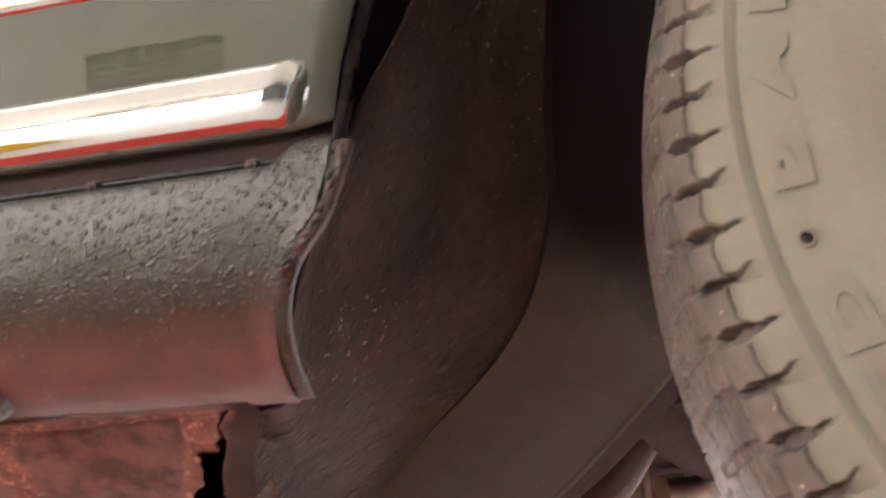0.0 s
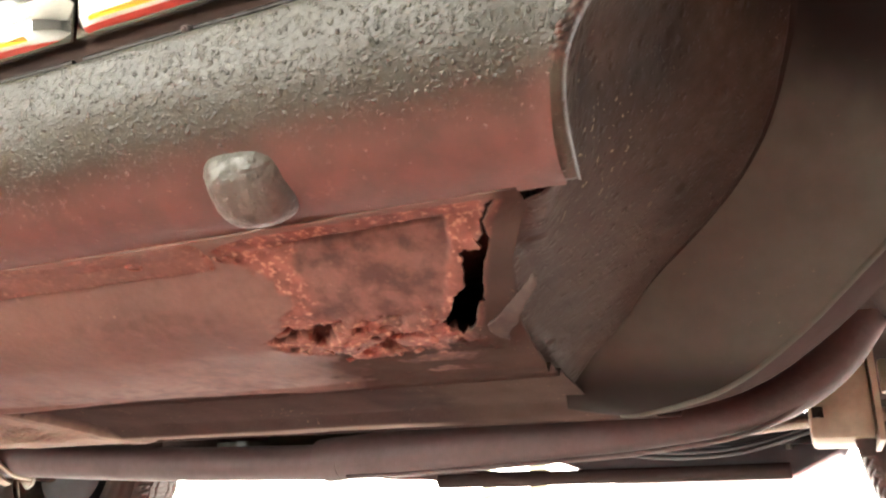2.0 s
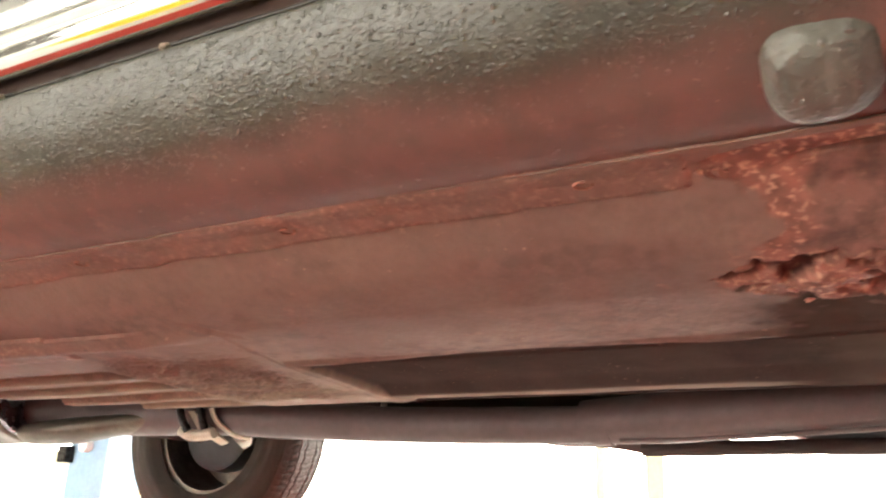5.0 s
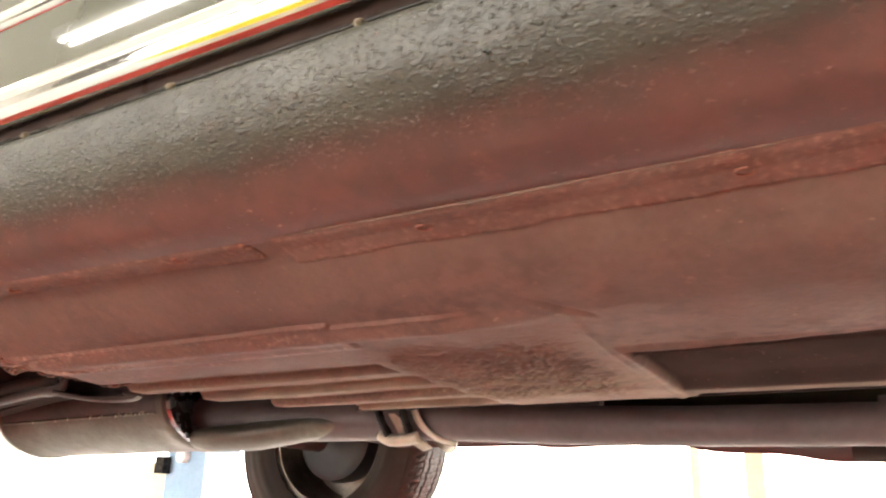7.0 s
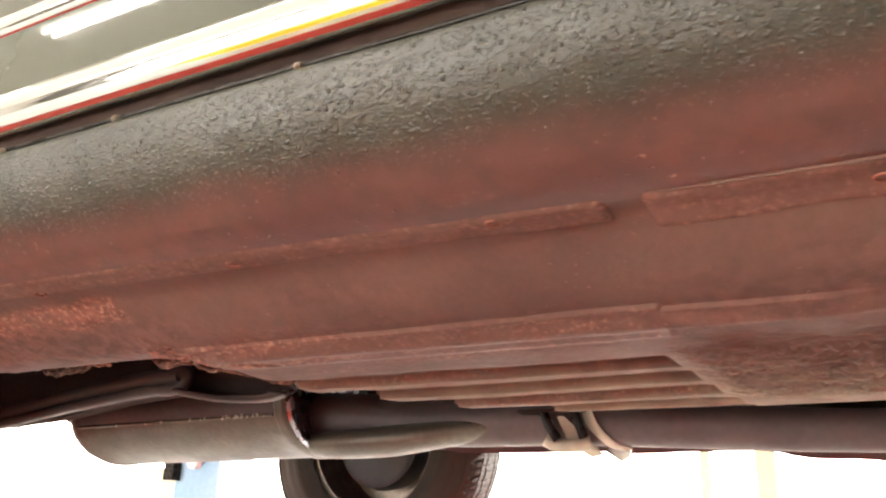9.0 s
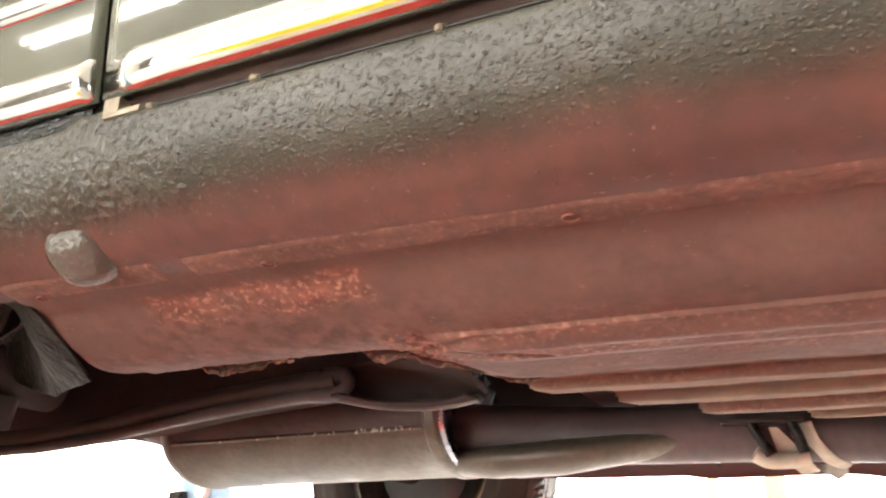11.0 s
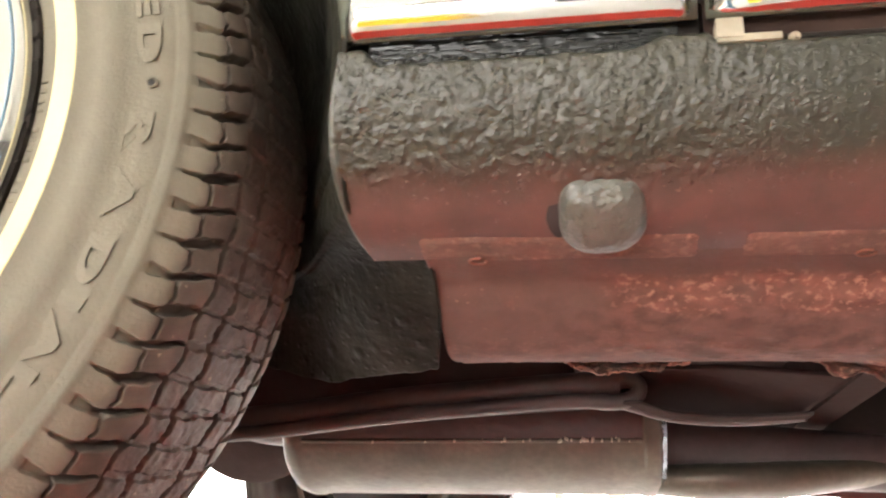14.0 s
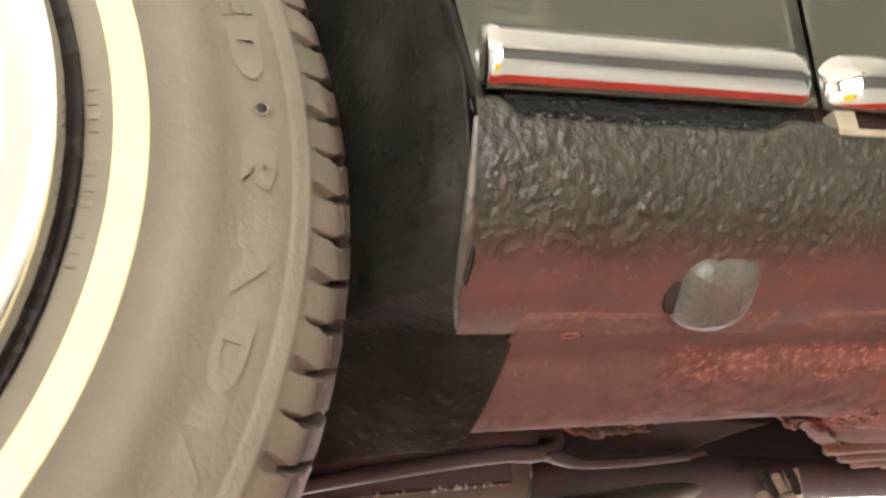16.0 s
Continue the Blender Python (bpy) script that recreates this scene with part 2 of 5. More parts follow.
M_sill = underside("stone_guard", (0.051, 0.047, 0.033), (0.029, 0.027, 0.018), 0.38, 0.00012, 420, 0.46, True)
M_floor = underside("underfloor_primer", (0.202, 0.129, 0.101), (0.122, 0.080, 0.066), 0.66, 0.0005, 240, 0.09)
M_well, nt, bsdf, col, mix, attr, remap, noise_node = material("wheelhouse_coat", (0.062, 0.040, 0.030), 0.5, second=(0.030, 0.020, 0.016), scale=16, amount=0.95, fine=110, fine_amount=0.5, bump=0.0016, bump_scale=80, spec=0.02, specks=0.08)
splash = mix(remap(noise_node(26), 0.3, 0.7), (0.072, 0.052, 0.042), (0.050, 0.036, 0.030))
nt.links.new(mix(attr("splash"), col, splash), bsdf.inputs["Base Color"])
droplet_bump(nt, bsdf, ((60, 0.0022, 0.14), (150, 0.0012, 0.22), (330, 0.0007, 0.3)))
M_curl = plain("pale_curled_coat", (0.090, 0.067, 0.057), 0.75, spec=0.04, second=(0.056, 0.041, 0.035), scale=60, amount=0.8, fine=200, fine_amount=0.3, bump=0.0004, bump_scale=200)
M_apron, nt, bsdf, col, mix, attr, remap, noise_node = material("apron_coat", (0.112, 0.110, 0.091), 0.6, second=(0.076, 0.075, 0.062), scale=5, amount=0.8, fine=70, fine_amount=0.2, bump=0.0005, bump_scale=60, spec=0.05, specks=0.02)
# near-black mixed in by mask puts the apron's shade into its colour
nt.links.new(mix(attr("apron_shade"), col, (0.014, 0.010, 0.009)), bsdf.inputs["Base Color"])
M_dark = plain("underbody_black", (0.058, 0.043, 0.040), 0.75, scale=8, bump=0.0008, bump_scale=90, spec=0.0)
M_flap, nt, bsdf = material("scuffed_undercoat", (0.042, 0.040, 0.029), 0.45, second=(0.012, 0.011, 0.009), scale=17, amount=1.0, fine=60, fine_amount=0.6, bump=0.0018, bump_scale=120, spec=0.06)[:3]
droplet_bump(nt, bsdf, ((80, 0.0014, 0.3), (190, 0.0009, 0.35)))
M_plug, nt, bsdf = material("plug_coat", (0.112, 0.107, 0.088), 0.42, second=(0.066, 0.062, 0.050), scale=40, amount=0.8, fine=220, fine_amount=0.25, bump=0.0016, bump_scale=130)[:3]
droplet_bump(nt, bsdf, ((200, 0.0006, 0.5), (380, 0.0005, 0.6)))
M_sump = plain("oily_black_sump", (0.030, 0.032, 0.036), 0.38, second=(0.018, 0.018, 0.02), scale=14, amount=0.8, fine=80, fine_amount=0.3, bump=0.0006, bump_scale=80, spec=0.4)
# near-black for the painted shade in the wheelhouse seam
M_seam = plain("seam_shade", (0.026, 0.018, 0.015), 0.7, scale=20, bump=0.0006, bump_scale=120, spec=0.05)
M_chrome = plain("chrome", (0.62, 0.61, 0.59), 0.03, metal=1.0, second=(0.57, 0.56, 0.54), scale=30, amount=0.4, fine=300, fine_amount=0.05)
M_dull = plain("dull_steel", (0.32, 0.29, 0.25), 0.42, metal=0.8, second=(0.16, 0.12, 0.09), scale=20, amount=0.8, fine=150, fine_amount=0.5, bump=0.0004, bump_scale=200)
M_paint = plain("green_grey_paint", (0.058, 0.060, 0.042), 0.05, second=(0.054, 0.056, 0.039), scale=3, amount=0.6, fine=50, fine_amount=0.08, coat=1.0, spec=0.12)
M_black = plain("black_rubber_seal", (0.018, 0.014, 0.012), 0.28, spec=0.15, scale=30)
M_tyre, nt, bsdf, col, mix, attr, remap, noise_node = material("tyre_rubber", (0.185, 0.164, 0.122), 0.62, second=(0.15, 0.132, 0.098), scale=7, amount=0.7, fine=140, fine_amount=0.12, bump=0.0003, bump_scale=500, spec=0.18)
worn = mix(remap(noise_node(60, 5.0), 0.4, 0.65), (0.082, 0.064, 0.053), (0.132, 0.104, 0.084))
grit = mix(remap(noise_node(240, 2.0), 0.72, 0.76), worn, (0.35, 0.28, 0.2))
nt.links.new(mix(attr("tread"), col, grit), bsdf.inputs["Base Color"])
# darker rubber, for the far tyres only
M_fartyre = plain("dark_tyre_rubber", (0.060, 0.052, 0.044), 0.6, second=(0.042, 0.037, 0.032), scale=9, amount=0.7, fine=140, fine_amount=0.2, bump=0.0003, bump_scale=400, spec=0.2)
M_white = plain("whitewall", (0.68, 0.58, 0.31), 0.55, second=(0.62, 0.53, 0.28), scale=25, amount=0.7, fine=160, fine_amount=0.08)
M_pipe = plain(spec=0.25, name="exhaust_paint", colour=(0.10, 0.075, 0.07), rough=0.5, second=(0.075, 0.055, 0.052), scale=14, amount=0.8, fine=110, fine_amount=0.25, bump=0.0004, bump_scale=160)
M_muffler = plain("muffler_steel", (0.115, 0.095, 0.068), 0.45, metal=0.25, second=(0.060, 0.049, 0.036), scale=16, amount=0.8, fine=130, fine_amount=0.5, bump=0.0005, bump_scale=150)
M_beige = plain("dusty_beige_frame", (0.34, 0.29, 0.21), 0.6, second=(0.22, 0.18, 0.13), scale=18, amount=0.8, fine=90, fine_amount=0.35, bump=0.0008, bump_scale=110)
M_hanger = plain("bare_hanger_strap", (0.48, 0.42, 0.33), 0.5, metal=0.3, second=(0.32, 0.27, 0.2), scale=40, amount=0.7)
M_rust = plain("flaky_rust", (0.33, 0.125, 0.08), 0.75, second=(0.17, 0.07, 0.045), scale=60, amount=0.9, fine=220, fine_amount=0.4, bump=0.001, bump_scale=250)
M_flake = plain("pale_rust_flake", (0.46, 0.22, 0.13), 0.7, second=(0.32, 0.13, 0.08), scale=60, amount=0.9)
M_concrete = plain("hall_floor", (0.60, 0.59, 0.56), 0.5, second=(0.51, 0.50, 0.47), scale=1.2, amount=0.7, fine=20, fine_amount=0.2, bump=0.001, bump_scale=40)
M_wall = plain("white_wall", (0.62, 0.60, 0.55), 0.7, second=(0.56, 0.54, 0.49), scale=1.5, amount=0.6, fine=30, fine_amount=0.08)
# dark grey for the unseen near and east walls, dims reflections on the car
M_shade = plain("dim_unseen_wall", (0.13, 0.125, 0.115), 0.7, second=(0.10, 0.096, 0.088), scale=1.5, amount=0.7, fine=30, fine_amount=0.1)
M_alu = plain("bright_aluminised_steel", (0.50, 0.54, 0.60), 0.26, metal=0.95, second=(0.2, 0.2, 0.22), scale=30, amount=0.6, fine=200, fine_amount=0.2)
M_ceiling = plain("ceiling_board", (0.70, 0.68, 0.61), 0.7, second=(0.62, 0.60, 0.53), scale=1.2, amount=0.7, fine=30, fine_amount=0.08)
M_tar, nt, bsdf = material("wet_black_sealer", (0.012, 0.012, 0.011), 0.2, scale=60, bump=0.0004, bump_scale=120, spec=0.3)[:3]
droplet_bump(nt, bsdf, ((150, 0.0006, 0.25), (300, 0.0003, 0.3)))
M_yellow = plain("yellow_paint", (0.80, 0.46, 0.02), 0.4, second=(0.70, 0.38, 0.02), scale=6, amount=0.6, fine=60, fine_amount=0.15)
M_step = plain("brown_step_coat", (0.046, 0.027, 0.021), 0.33, second=(0.022, 0.014, 0.012), scale=20, amount=0.8, fine=120, fine_amount=0.2, bump=0.0003, bump_scale=150, spec=0.08)
M_signboard = plain("sign_board", (0.90, 0.86, 0.66), 0.5, second=(0.86, 0.82, 0.60), scale=5, amount=0.6)
M_cream = plain("cream_column", (0.76, 0.72, 0.50), 0.6, second=(0.7, 0.66, 0.45), scale=4, amount=0.6)
M_blue = plain("blue_lift_paint", (0.26, 0.42, 0.58), 0.4, second=(0.2, 0.35, 0.5), scale=6, amount=0.7, fine=60, fine_amount=0.2)
M_red = plain("red_lift_paint", (0.78, 0.062, 0.040), 0.38, second=(0.70, 0.052, 0.036), scale=5, amount=0.7, fine=40, fine_amount=0.2, bump=0.0006, bump_scale=60)
M_sky = emitter("daylight", (1.0, 0.985, 0.94), BACKDROP)
M_tube = emitter("tube_light", (1.0, 0.97, 0.90), TUBE)
M_tubebody = plain("lamp_body", (0.75, 0.75, 0.72), 0.5, scale=10)


# ---- the hall ----
def metres(bm):
    """Takes a bmesh given in metres into survey units."""
    bmesh.ops.scale(bm, vec=(1 / S,) * 3, verts=bm.verts)
    return bm


HX0, HX1, HY0, HY1, HZ = -9.0, 7.0, -6.0, 4.6, 4.2
NEAR_OPEN = -1.8   # the near side is open behind this x
floor = part("floor", metres(box(HX0 - 30, HX1 + 30, HY0 - 30, HY1 + 30, -0.2, 0.0)), M_concrete, smooth_faces=False)
tagged(floor, "grey concrete workshop floor, smooth and dusty", "floor", kind="structure")
ceiling = part("ceiling", metres(box(HX0, HX1, HY0, HY1, HZ, HZ + 0.2)), M_ceiling, smooth_faces=False)
tagged(ceiling, "white painted hall ceiling", "ceiling", kind="structure")
# the near wall is unseen, added solid ahead and dark to dim reflections
for name, y0, y1, solid in (("wall_far", HY1, HY1 + 0.25, 5.8), ("wall_near", HY0 - 0.25, HY0, NEAR_OPEN)):
    bm = box(HX0, HX1, y0, y1, 3.6, HZ + 0.2)                      # lintel over the open bays
    box(HX0, HX0 + 1.2, y0, y1, 0, 3.6, bm)
    box(solid, HX1, y0, y1, 0, 3.6, bm)
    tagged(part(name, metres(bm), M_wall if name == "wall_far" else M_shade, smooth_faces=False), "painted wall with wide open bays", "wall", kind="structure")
# the east wall is unseen too and dark for the same dimming
for name, x0, x1 in (("wall_west", HX0 - 0.25, HX0), ("wall_east", HX1, HX1 + 0.25)):
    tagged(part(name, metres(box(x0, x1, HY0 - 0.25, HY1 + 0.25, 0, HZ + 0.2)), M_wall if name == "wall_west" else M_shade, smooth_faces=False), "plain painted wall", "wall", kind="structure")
for name, y in (("backdrop_far", HY1 + 4), ("backdrop_near", HY0 - 4)):
    bm = box(-24, 22, min(y, y + math.copysign(0.1, y)), max(y, y + math.copysign(0.1, y)), 0.02, 9)
    tagged(part(name, metres(bm), M_sky, smooth_faces=False), "bright hazy daylight outside the open bays", "backdrop", kind="structure")
for x, w in ((-1.452, 0.093), (-1.745, 0.05), (2.6, 0.1), (-5.2, 0.1)):
    bm = box(x - w / 2, x + w / 2, HY1 - 0.12, HY1 - 0.02, 0, 3.6)
    col = part("column", metres(bm), M_cream, smooth_faces=False)
    tagged(col, "cream painted steel column in the open bay", "column", "columns of the far bay", "structure")


def ceiling_lamp(x, y):
    lamp = thing("ceiling_lamp", "long white fluorescent tube lamp on the ceiling", "lamp", "ceiling tube lamps")
    part("lamp_body", metres(box(x - 0.75, x + 0.75, y - 0.09, y + 0.09, HZ - 0.08, HZ)), M_tubebody, lamp, smooth_faces=False)
    for dy in (-0.045, 0.045):
        part("tube", metres(cyl((x - 0.7, y + dy, HZ - 0.105), (x + 0.7, y + dy, HZ - 0.105), 0.018, n=10)), M_tube, lamp, "glowing white glass tube")


for y in (-3.1, -0.6):
    ceiling_lamp(-5.35, y)

# hanging sign board facing the car, its lines of writing as bars
sign = thing("hanging_sign", "pale yellowish sign board with dark lines, hung on two chains", "sign")
SX0, SX1, SY, SZ0, SZ1 = -1.43, -0.90, -1.28, 2.36, 2.52
part("board", metres(box(SX0, SX1, SY - 0.012, SY, SZ0, SZ1)), M_signboard, sign, smooth_faces=False)
for k in range(7):
    x = SX0 + 0.06 + k * 0.061
    part("bar", metres(box(x, x + 0.043, SY + 0.001, SY + 0.004, SZ1 - 0.055, SZ1 - 0.018)), M_black, sign, "dark lettering bar", False)
for row in range(3):
    for k in range(4):
        x = SX0 + 0.06 + k * 0.108
        part("bar", metres(box(x, x + 0.092, SY + 0.001, SY + 0.004, SZ1 - 0.078 - row * 0.027, SZ1 - 0.064 - row * 0.027)), M_black, sign, "dark lettering bar", False)
for x in (SX0 + 0.05, SX1 - 0.05):
    part("chain", metres(cyl((x, SY - 0.006, SZ1), (x, SY - 0.006, HZ), 0.003, n=8)), M_dull, sign, "thin steel chain")


# low unseen yellow box by the lift, added for the yellow band in the chrome
yellow_box = thing("yellow_reflection_box", "low yellow box on the floor, added for its reflection in the chrome", "bin")
BX, BY = -2.35, -1.45
part("box_wall", metres(box(BX - 0.45, BX + 0.45, BY - 0.25, BY + 0.25, 0.04, 0.62)), M_yellow, yellow_box, smooth_faces=False, bevel=0.02)
part("rim", metres(box(BX - 0.47, BX + 0.47, BY - 0.27, BY + 0.27, 0.615, 0.65)), M_yellow, yellow_box, smooth_faces=False)
for dx in (-0.36, 0.36):
    part("runner", metres(box(BX + dx - 0.04, BX + dx + 0.04, BY - 0.24, BY + 0.24, 0.0, 0.05)), M_dull, yellow_box, "grey steel runner", False)

# ---- the drive-on lift ----
lift = thing("car_lift", "four-post drive-on lift with red runways and blue posts", "car lift")
for y0, y1 in ((0.17, 0.83), (2.07, 2.73)):
    bm = box(-3.9, 1.9, y0, y1, 1.345, 1.423)
    runway = part("runway", bm, M_red, lift, "red painted steel runway", False)
    part("runway_edge", box(-3.9, 1.9, y0 - 0.012, y0, 1.345, 1.45), M_red, runway, smooth_faces=False)
for x in (-3.87, 1.95):
    part("crossbeam", box(x - 0.09, x + 0.09, -0.25, 3.0, 1.2, 1.345), M_blue, lift, "light blue crossbeam", False)
    for y in (-0.3, 3.0):
        post = part("post", box(x - 0.13, x + 0.13, y - 0.11, y + 0.11, 0, 2.7), M_blue, lift, "light blue steel lift post", False)
        part("foot_plate", box(x - 0.25, x + 0.25, y - 0.25, y + 0.25, 0, 0.015), M_blue, post, smooth_faces=False)
        part("cream_cover", box(x - 0.33, x - 0.133, y - 0.09, y + 0.07, 1.2, 1.78), M_cream, post, "cream plastic cover", False)
        part("latch", box(x - 0.16, x - 0.10, y - 0.16, y - 0.113, 1.72, 1.80), M_black, post, "black safety latch", False)
        part("pulley", cyl((x + 0.0, y - 0.15, 1.80), (x + 0.0, y - 0.113, 1.80), 0.03), M_tubebody, post, "white pulley")

# ---- the car ----
car = thing("car", "old green-grey car with chrome trim, rusty sills and whitewall tyres", "car")
SILL = [(0.430, 1.862), (0.412, 1.861), (0.404, 1.856), (0.405, 1.846), (0.408, 1.834), (0.413, 1.822), (0.421, 1.809), (0.432, 1.796),
        (0.446, 1.784), (0.464, 1.771), (0.484, 1.763), (0.505, 1.7585)]


# outer sill: a rounded box section with a lumpy stone-guard coat on its upper half
def build_sill():
    rows, cols = 112, 1800
    prof = spline(SILL, rows)
    seg = np.r_[0, np.cumsum(np.hypot(*np.diff(prof, axis=0).T))]
    s = np.linspace(0, 1, cols)[None, :]
    front = np.interp(prof[:, 1], [1.7585, 1.774, 1.792, 1.809, 1.831, 1.862], [-0.184, -0.179, -0.173, -0.162, -0.142, -0.129])[:, None]
    rear = np.interp(prof[:, 1], [1.7585, 1.77, 1.80, 1.862], [-2.082, -2.089, -2.091, -2.088])[:, None]
    x = front + (rear - front) * s
    y, z = prof[:, 0][:, None] + 0 * x, prof[:, 1][:, None] + 0 * x
    t = np.gradient(prof, axis=0)
    n = np.stack([t[:, 1], -t[:, 0]], -1) / np.hypot(*t.T)[:, None]
    d = seg[:, None] + 0 * x
    edge = 1.788 + 0.012 * (fbm(x * 9, d * 0 + 3) - 0.5) + 0.006 * (fbm(x * 40, d * 20) - 0.5)
    coat = smooth(-0.012, 0.016, z - edge)
    thin = 0.25 + 0.75 * smooth(0.38, 0.55, fbm(x * 16, d * 22, 3))
    rear_end = smooth(-1.62, -1.90, x)
    lump = droplets(x, d, 0.0052, coat * 0.7 * thin + 0.012, 1, 0.3, 0.66) + 0.6 * droplets(x + 0.7, d, 0.0040, coat * 0.8 + 0.03, 2, 0.3, 0.65) + rear_end * 1.6 * droplets(x + 0.3, d, 0.0082, coat * 0.85, 4, 0.35, 0.8)
    relief = 0.00026 * (1 + 2.2 * rear_end) * lump + coat * rear_end * 0.0008 * (1 - np.abs(2 * fbm(x * 105, d * 120, 3) - 1)) ** 3 + coat * 0.0014 * (fbm(x * 40 + 5, d * 50, 2) - 0.5) + (1 - coat) * 0.0005 * fbm(x * 60, d * 60)
    relief *= smooth(1.8655, 1.850, z + 0 * x) * 0.9 + 0.1
    # the coat climbs round the ends of the recess above
    climb = 0.013 * smooth(-0.168, -0.150, x) + 0.014 * smooth(-2.058, -2.075, x) + 0.009 * smooth(-1.842, -1.852, x) * smooth(-1.90, -1.872, x)
    z = z + climb * smooth(1.838, 1.862, z) * (1 + 0.3 * (fbm(x * 120, d * 60) - 0.5))
    # front edge lip, thickened by sealer
    relief += 0.0022 * smooth(0.012, 0.0, np.abs(x - front)) * fbm(x * 60, d * 130)
    y = y + n[:, 0][:, None] * relief
    z = z + n[:, 1][:, None] * relief
    primer = (1 - coat) * smooth(1.845, 1.80, z)
    scuff = smooth(0.72, 0.8, fbm(x * 26, d * 40 + 8, 3)) * (1 - coat) * 0.5
    zero = np.zeros_like(x)
    return grid_mesh("sill", np.stack([x, y, z], -1), attrs={"coat": np.clip(coat * (0.55 + 0.45 * thin) + 0.03, 0, 1), "primer": primer, "rust": scuff * 0.3, "dust": zero, "bare": zero, "dark_brown": zero})


sill = sheet("sill_panel", build_sill(), M_sill, car, "sill with lumpy grey stone guard over brown primer")

# folded front edge of the sill: rusty sealer above, bare grey below
bead = spline([(-0.129, 0.4040, 1.866), (-0.142, 0.4095, 1.831), (-0.162, 0.4205, 1.809), (-0.173, 0.4355, 1.792), (-0.179, 0.460, 1.774), (-0.184, 0.502, 1.7590)], 150)
across = np.linspace(0, 1, 14)[None, :]
down = np.linspace(0, 1, 150)[:, None] + 0 * across
lumps = fbm(down * 70, across * 4, 4) - 0.5 + 1.4 * droplets(down * 0.17, across * 0.013 + 0 * down, 0.006, 0.6, 5)
crumbly = smooth(0.62, 0.45, down)
band = bead[:, None, :] + np.stack([-0.003 + 0.0105 * across + 0 * down, 0.001 - 0.0012 * np.sin(np.pi * across) - 0.0011 * lumps * (0.2 + crumbly), 0.001 * across - 0.0008 * lumps * (0.2 + crumbly)], -1)
band[:, -1, 1] += 0.004
mesh = grid_mesh("folded_edge", band, attrs={"coat": 0.25 + 0 * down, "primer": 0.6 * crumbly * smooth(0.35, 0.6, fbm(down * 30, across * 3)), "rust": 0.35 * crumbly * smooth(0.50, 0.66, fbm(down * 60 + 3, across * 5)), "dust": 0.12 * (1 - crumbly) + 0 * across, "bare": 0 * down, "dark_brown": 0.45 * crumbly + 0 * across})
sheet("folded_edge", mesh, M_sill, sill, "folded sill edge with brittle brown sealer", 0.0012)
part("sealed_edge", tube([(-2.088, 0.405, 1.857), (-2.091, 0.412, 1.83), (-2.092, 0.428, 1.803), (-2.091, 0.450, 1.784), (-2.088, 0.475, 1.770), (-2.082, 0.500, 1.761)], [0.0020, 0.003, 0.0042, 0.0035, 0.003, 0.0018], n=10, samples=50), M_plug, sill, "pale sealed sill edge")

# recessed black step over the sill, with its screws
part("sill_step", box(-1.852, -0.135, 0.412, 0.428, 1.852, 1.895), M_step, sill, "dark brown recess strip under the chrome", False)
part("sill_step", box(-2.07, -1.855, 0.411, 0.428, 1.852, 1.895), M_black, sill, "wet-looking black recess strip", False)
for x0, x1 in ((-0.49, -0.150), (-1.845, -0.50)):
    part("step_seal", tube([(x0, 0.4095, 1.8625), ((x0 + x1) / 2, 0.4093, 1.8625), (x1, 0.4095, 1.8625)], 0.0022, n=10, samples=40), M_black, sill, "thin black rubber seal")
for x in (-0.176, -0.268, -0.40, -0.62, -0.80, -0.985, -1.17, -1.36, -1.55, -1.70, -1.80):
    bm = cyl((x, 0.4085, 1.8612), (x, 0.4035, 1.8592), 0.0036, 0.0030, 12)
    ball((x, 0.4037, 1.8593), 0.0023, bm, n=8)
    part("screw", bm, M_pipe if x > -0.7 else M_beige, sill, "small weathered trim screw")
bm = box(-1.846, -1.830, 0.401, 0.412, 1.860, 1.874)
box(-1.846, -1.808, 0.4015, 0.412, 1.8570, 1.8620, bm)
part("trim_clip", bm, M_beige, sill, "bent steel trim clip", False)

# lumpy wet-looking sealer that fills the rear recess
xs, us = np.meshgrid(np.linspace(-2.068, -1.868, 260), np.linspace(0, 1, 40))
torn = fbm(xs * 45, us * 3, 4)
y = 0.4092 - 0.0014 * (fbm(xs * 90, us * 7, 3) - 0.5) - 0.0022 * smooth(0.55, 0.95, us) * droplets(xs, us * 0.03, 0.007, 0.8, 7)
z = 1.8755 - (0.0155 + 0.006 * (torn - 0.5)) * us - 0.004 * smooth(-1.90, -1.87, xs) * us
sheet("sealer", grid_mesh("sealer", np.stack([xs, y, z], -1)), M_tar, sill, "lumpy wet-looking black sealer in the recess", 0.002)

